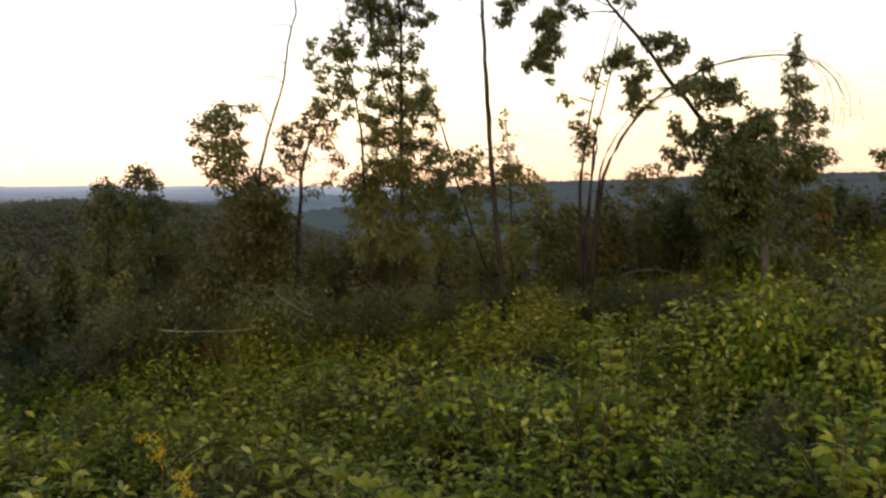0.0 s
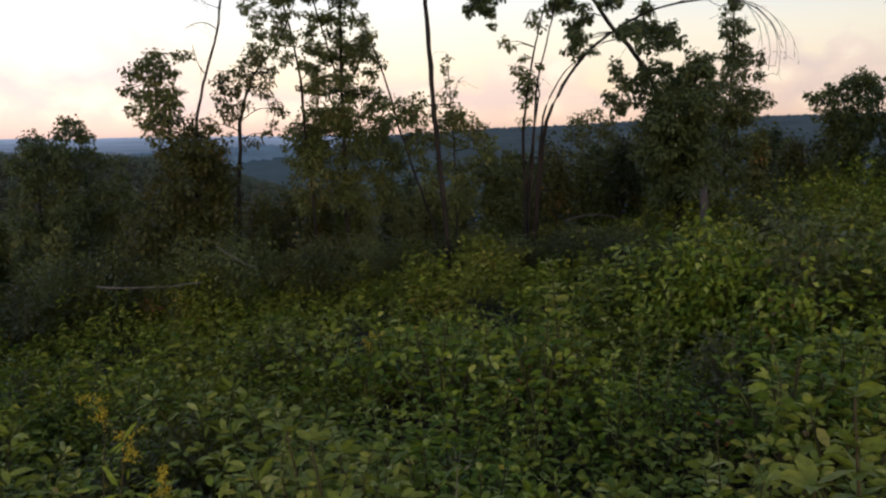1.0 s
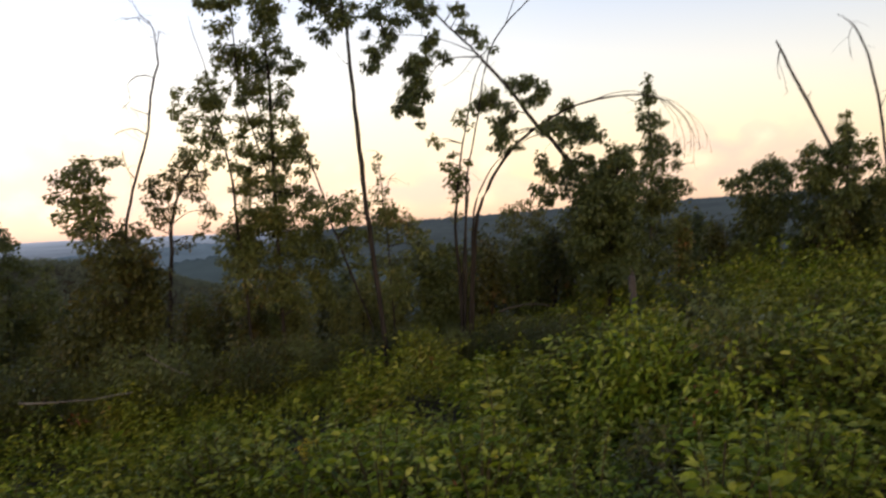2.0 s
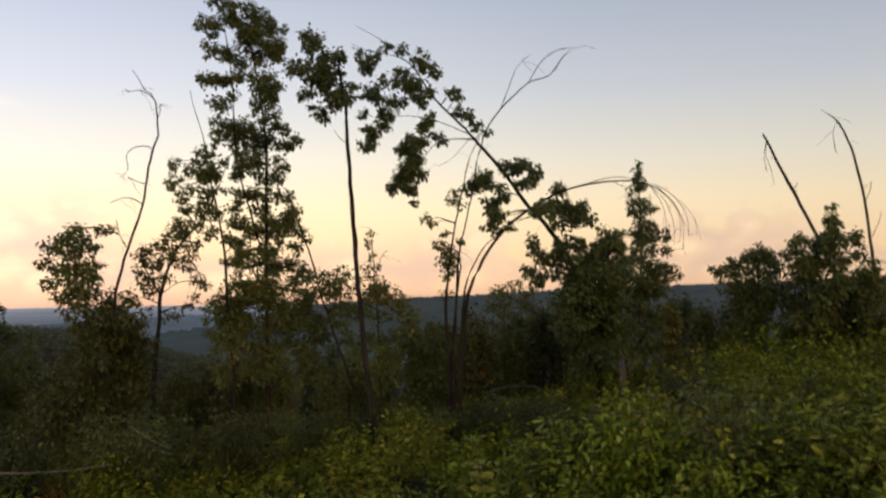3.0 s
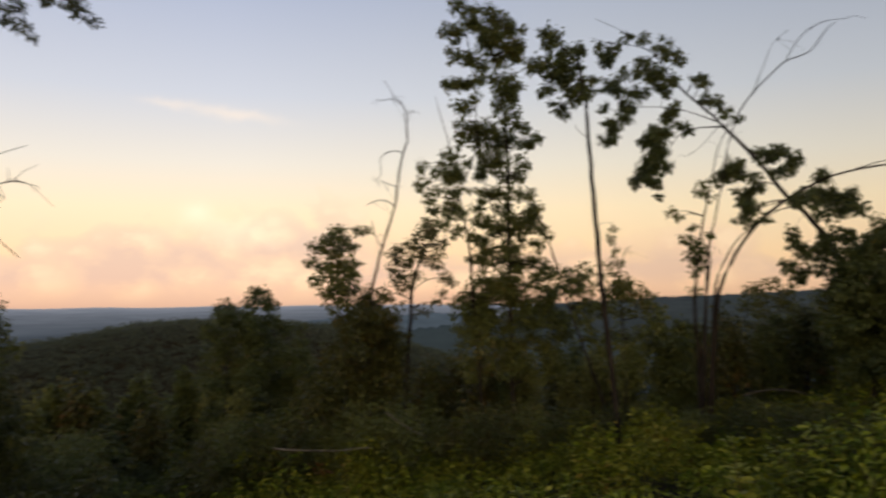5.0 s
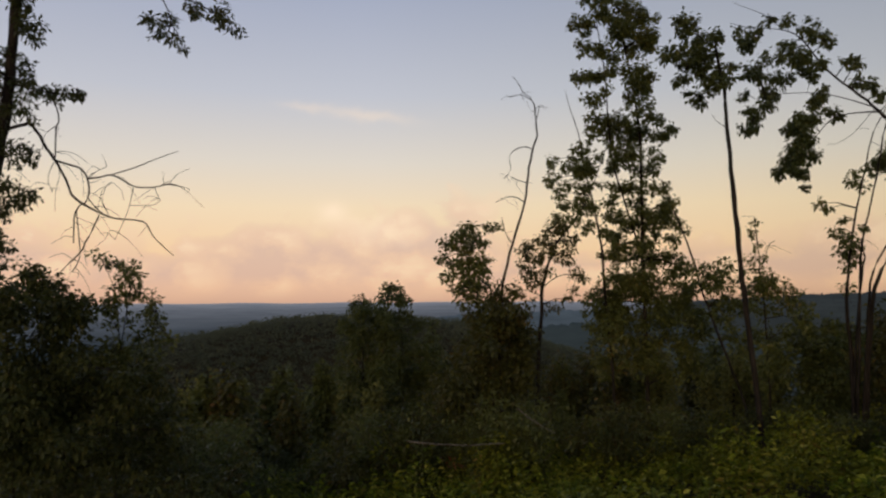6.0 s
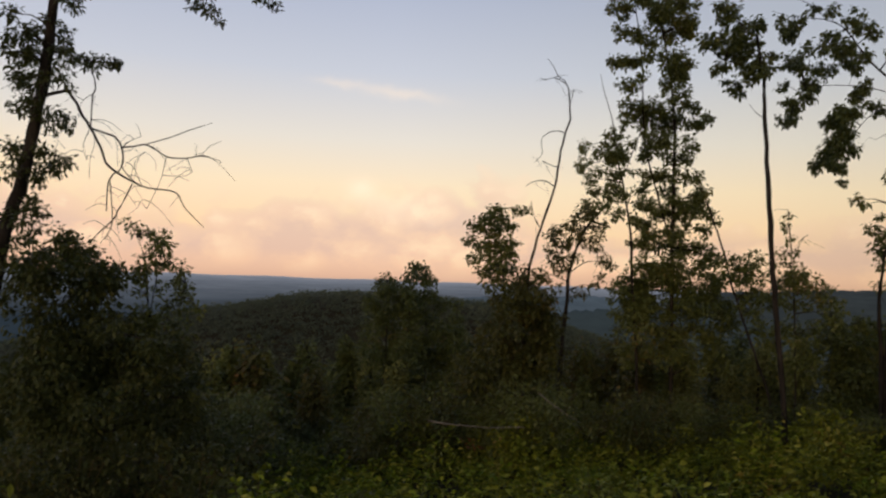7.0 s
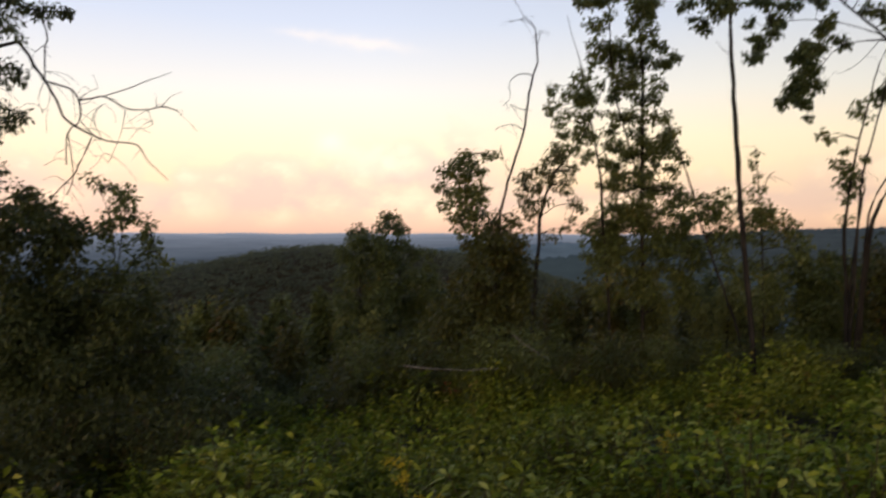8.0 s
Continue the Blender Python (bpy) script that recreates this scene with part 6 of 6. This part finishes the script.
def goldenrod(az, d, height, seed):
    rng = np.random.default_rng(seed)
    x, y = polar(az, d)
    root = tagged(thing_at("goldenrod", x, y, float(ground_z(x, y))), "flowering goldenrod with yellow plumes", "flower", "goldenrod in the weeds")
    line = smooth_line([(0, 0, -0.05, 0.004), (0.02, 0.01, height * 0.6, 0.003), (0.06, 0.0, height, 0.002)], 6)
    part("stem", mesh_from("stem", *tube(line, 5), STEM), root)
    b, a, ln, wd = spray(rng, line[8, :3], 0.12, 14, 0.08, 0.1, 0.22)
    tagged(part("leaves", mesh_from("leaves", *leaves(rng, b, a, ln, wd), BRUSH), root), kind="stuff")
    for k in range(4):
        ang = rng.uniform(0, 6.28)
        reach = 0.10 * (1 - 0.15 * k)
        t = np.linspace(0, 1, 60)[:, None]
        c = line[-1, :3] + [0, 0, -0.03 * k] + t * [reach * np.cos(ang), reach * np.sin(ang), 0.03] + [0, 0, 0.02] * np.sin(t * 3) + rng.normal(0, 0.008, (60, 3))
        l6 = rng.uniform(0.004, 0.010, 60)
        tagged(part("plume", mesh_from("plume", *leaves(rng, c, rng.normal(0, 1, (60, 3)), l6, l6 * 0.8), GOLD), root), kind="stuff")


goldenrod(22.9, 3.0, 0.92, 81)
goldenrod(22.0, 2.8, 0.82, 82)
goldenrod(19.7, 2.4, 0.80, 83)
goldenrod(4.4, 4.6, 0.80, 84)


def small_plant(label, az, d, height, leaf, count, size, seed, category="plant", name="weed"):
    rng = np.random.default_rng(seed)
    x, y = polar(az, d)
    root = tagged(thing_at(name, x, y, float(ground_z(x, y))), label, category)
    line = smooth_line([(0, 0, -0.05, 0.004), (0.02, 0, height * 0.5, 0.003), (0, 0.02, height, 0.002)], 4)
    part("stem", mesh_from("stem", *tube(line, 5), STEM), root)
    b, a, ln, wd = spray(rng, line[-1, :3], 0.12, count, size, 0.1, 0.5)
    tagged(part("leaves", mesh_from("leaves", *leaves(rng, b, a, ln, wd), leaf), root), kind="stuff")


small_plant("weed with leaves turned red", -24.3, 4.3, 0.72, REDLEAF, 12, 0.04, 91)
small_plant("weed with leaves turned red", -8.0, 3.4, 0.66, REDLEAF, 6, 0.035, 92)
small_plant("weed with leaves turned red", -21.0, 2.6, 0.70, REDLEAF, 5, 0.035, 93)
small_plant("low plant with red autumn leaves", 19.0, 9.5, 0.75, REDLEAF, 12, 0.08, 94)


def grass_stalk(az, d, height, seed):
    rng = np.random.default_rng(seed)
    x, y = polar(az, d)
    root = tagged(thing_at("grass_stalk", x, y, float(ground_z(x, y))), "thin pale dry grass stalk", "grass")
    line = smooth_line([(0, 0, -0.05, 0.0022), (0.01, 0, height * 0.6, 0.0016), (0.03, 0, height, 0.0012)], 5)
    part("stalk", mesh_from("stalk", *tube(line, 5), STRAW), root)
    b, a, ln, wd = spray(rng, line[-1, :3], 0.03, 12, 0.03, -0.6, 0.2)
    part("seed_head", mesh_from("seed_head", *leaves(rng, b, a, ln, wd), STRAW), root)


grass_stalk(-1.6, 1.9, 0.88, 95)
grass_stalk(12.6, 1.9, 0.80, 96)


def pole_between(name, label, a, b, r, material, category, seed, props=True, sag=0.0):
    """A fallen stem lying between two places, caught on the growth or on stubs of its own."""
    rng = np.random.default_rng(seed)
    a, b = np.array(a), np.array(b)
    mid = (a + b) / 2
    root = tagged(thing_at(name, *mid[:2], float(ground_z(*mid[:2]))), label, category)
    o = np.array(root.location)
    t = np.linspace(0, 1, 7)[:, None]
    line = np.hstack([a + (b - a) * t - o + rng.normal(0, 0.004, (7, 3)) * np.linalg.norm(b - a) - [0, 0, 4 * sag] * t * (1 - t), np.linspace(r, r * 0.5, 7)[:, None]])
    part("log", mesh_from("log", *tube(smooth_line(line, 3), 7, rng, 0.1), material, True), root)
    for q in (line[5],) if props else ():
        foot = q[:3].copy()
        foot[2] = float(ground_z(foot[0] + o[0], foot[1] + o[1])) - o[2] - 0.08
        if q[2] - foot[2] > 0.1:
            part("branch_stub", mesh_from("branch_stub", *tube([(*foot, r * 0.4), (*((foot + q[:3]) / 2 + [0.05, 0, 0]), r * 0.35), (*q[:3], r * 0.35)], 5), material), root)
    return root


pole_between("fallen_branch", "pale dead branch lying across the bushes", on_sight(22.0, -9.75, 8.3), on_sight(15.2, -9.9, 8.5), 0.009, PALEWOOD, "fallen branch", 101, False, 0.03)
pole_between("fallen_branch", "short dead branch leaning among dark bushes", on_sight(14.3, -7.5, 9.0), on_sight(11.6, -9.2, 8.8), 0.007, PALEWOOD, "fallen branch", 102, False, 0.02)
pole_between("fallen_branch", "thin bowed dead stem behind the weeds", on_sight(-10.1, -6.3, 13.0), on_sight(-14.3, -6.15, 13.0), 0.014, DEADWOOD, "fallen branch", 103, True, -0.10)


def stump():
    rng = np.random.default_rng(111)
    x, y = polar(-19.65, 11.0)
    g = float(ground_z(x, y))
    root = tagged(thing_at("stump", x, y, g), "broken grey tree stump standing in the bushes", "stump")
    top = 1.6 - 11 * math.tan(radians(4.0)) - g
    line = smooth_line([(0.02, 0, -0.1, 0.085), (0.01, 0, 0.3, 0.06), (0, 0, top * 0.7, 0.052), (-0.02, 0, top, 0.045)], 4)
    part("trunk", mesh_from("trunk", *tube(line, 10, rng, 0.12), STUMPWOOD, True), root)
    for k in range(4):
        a = k * 1.6
        part("splinter", mesh_from("splinter", *tube([(0.02 * np.cos(a), 0.02 * np.sin(a), top - 0.03, 0.016), (0.022 * np.cos(a), 0.022 * np.sin(a), top + rng.uniform(0.02, 0.09), 0.004)], 4), STUMPWOOD), root)


stump()
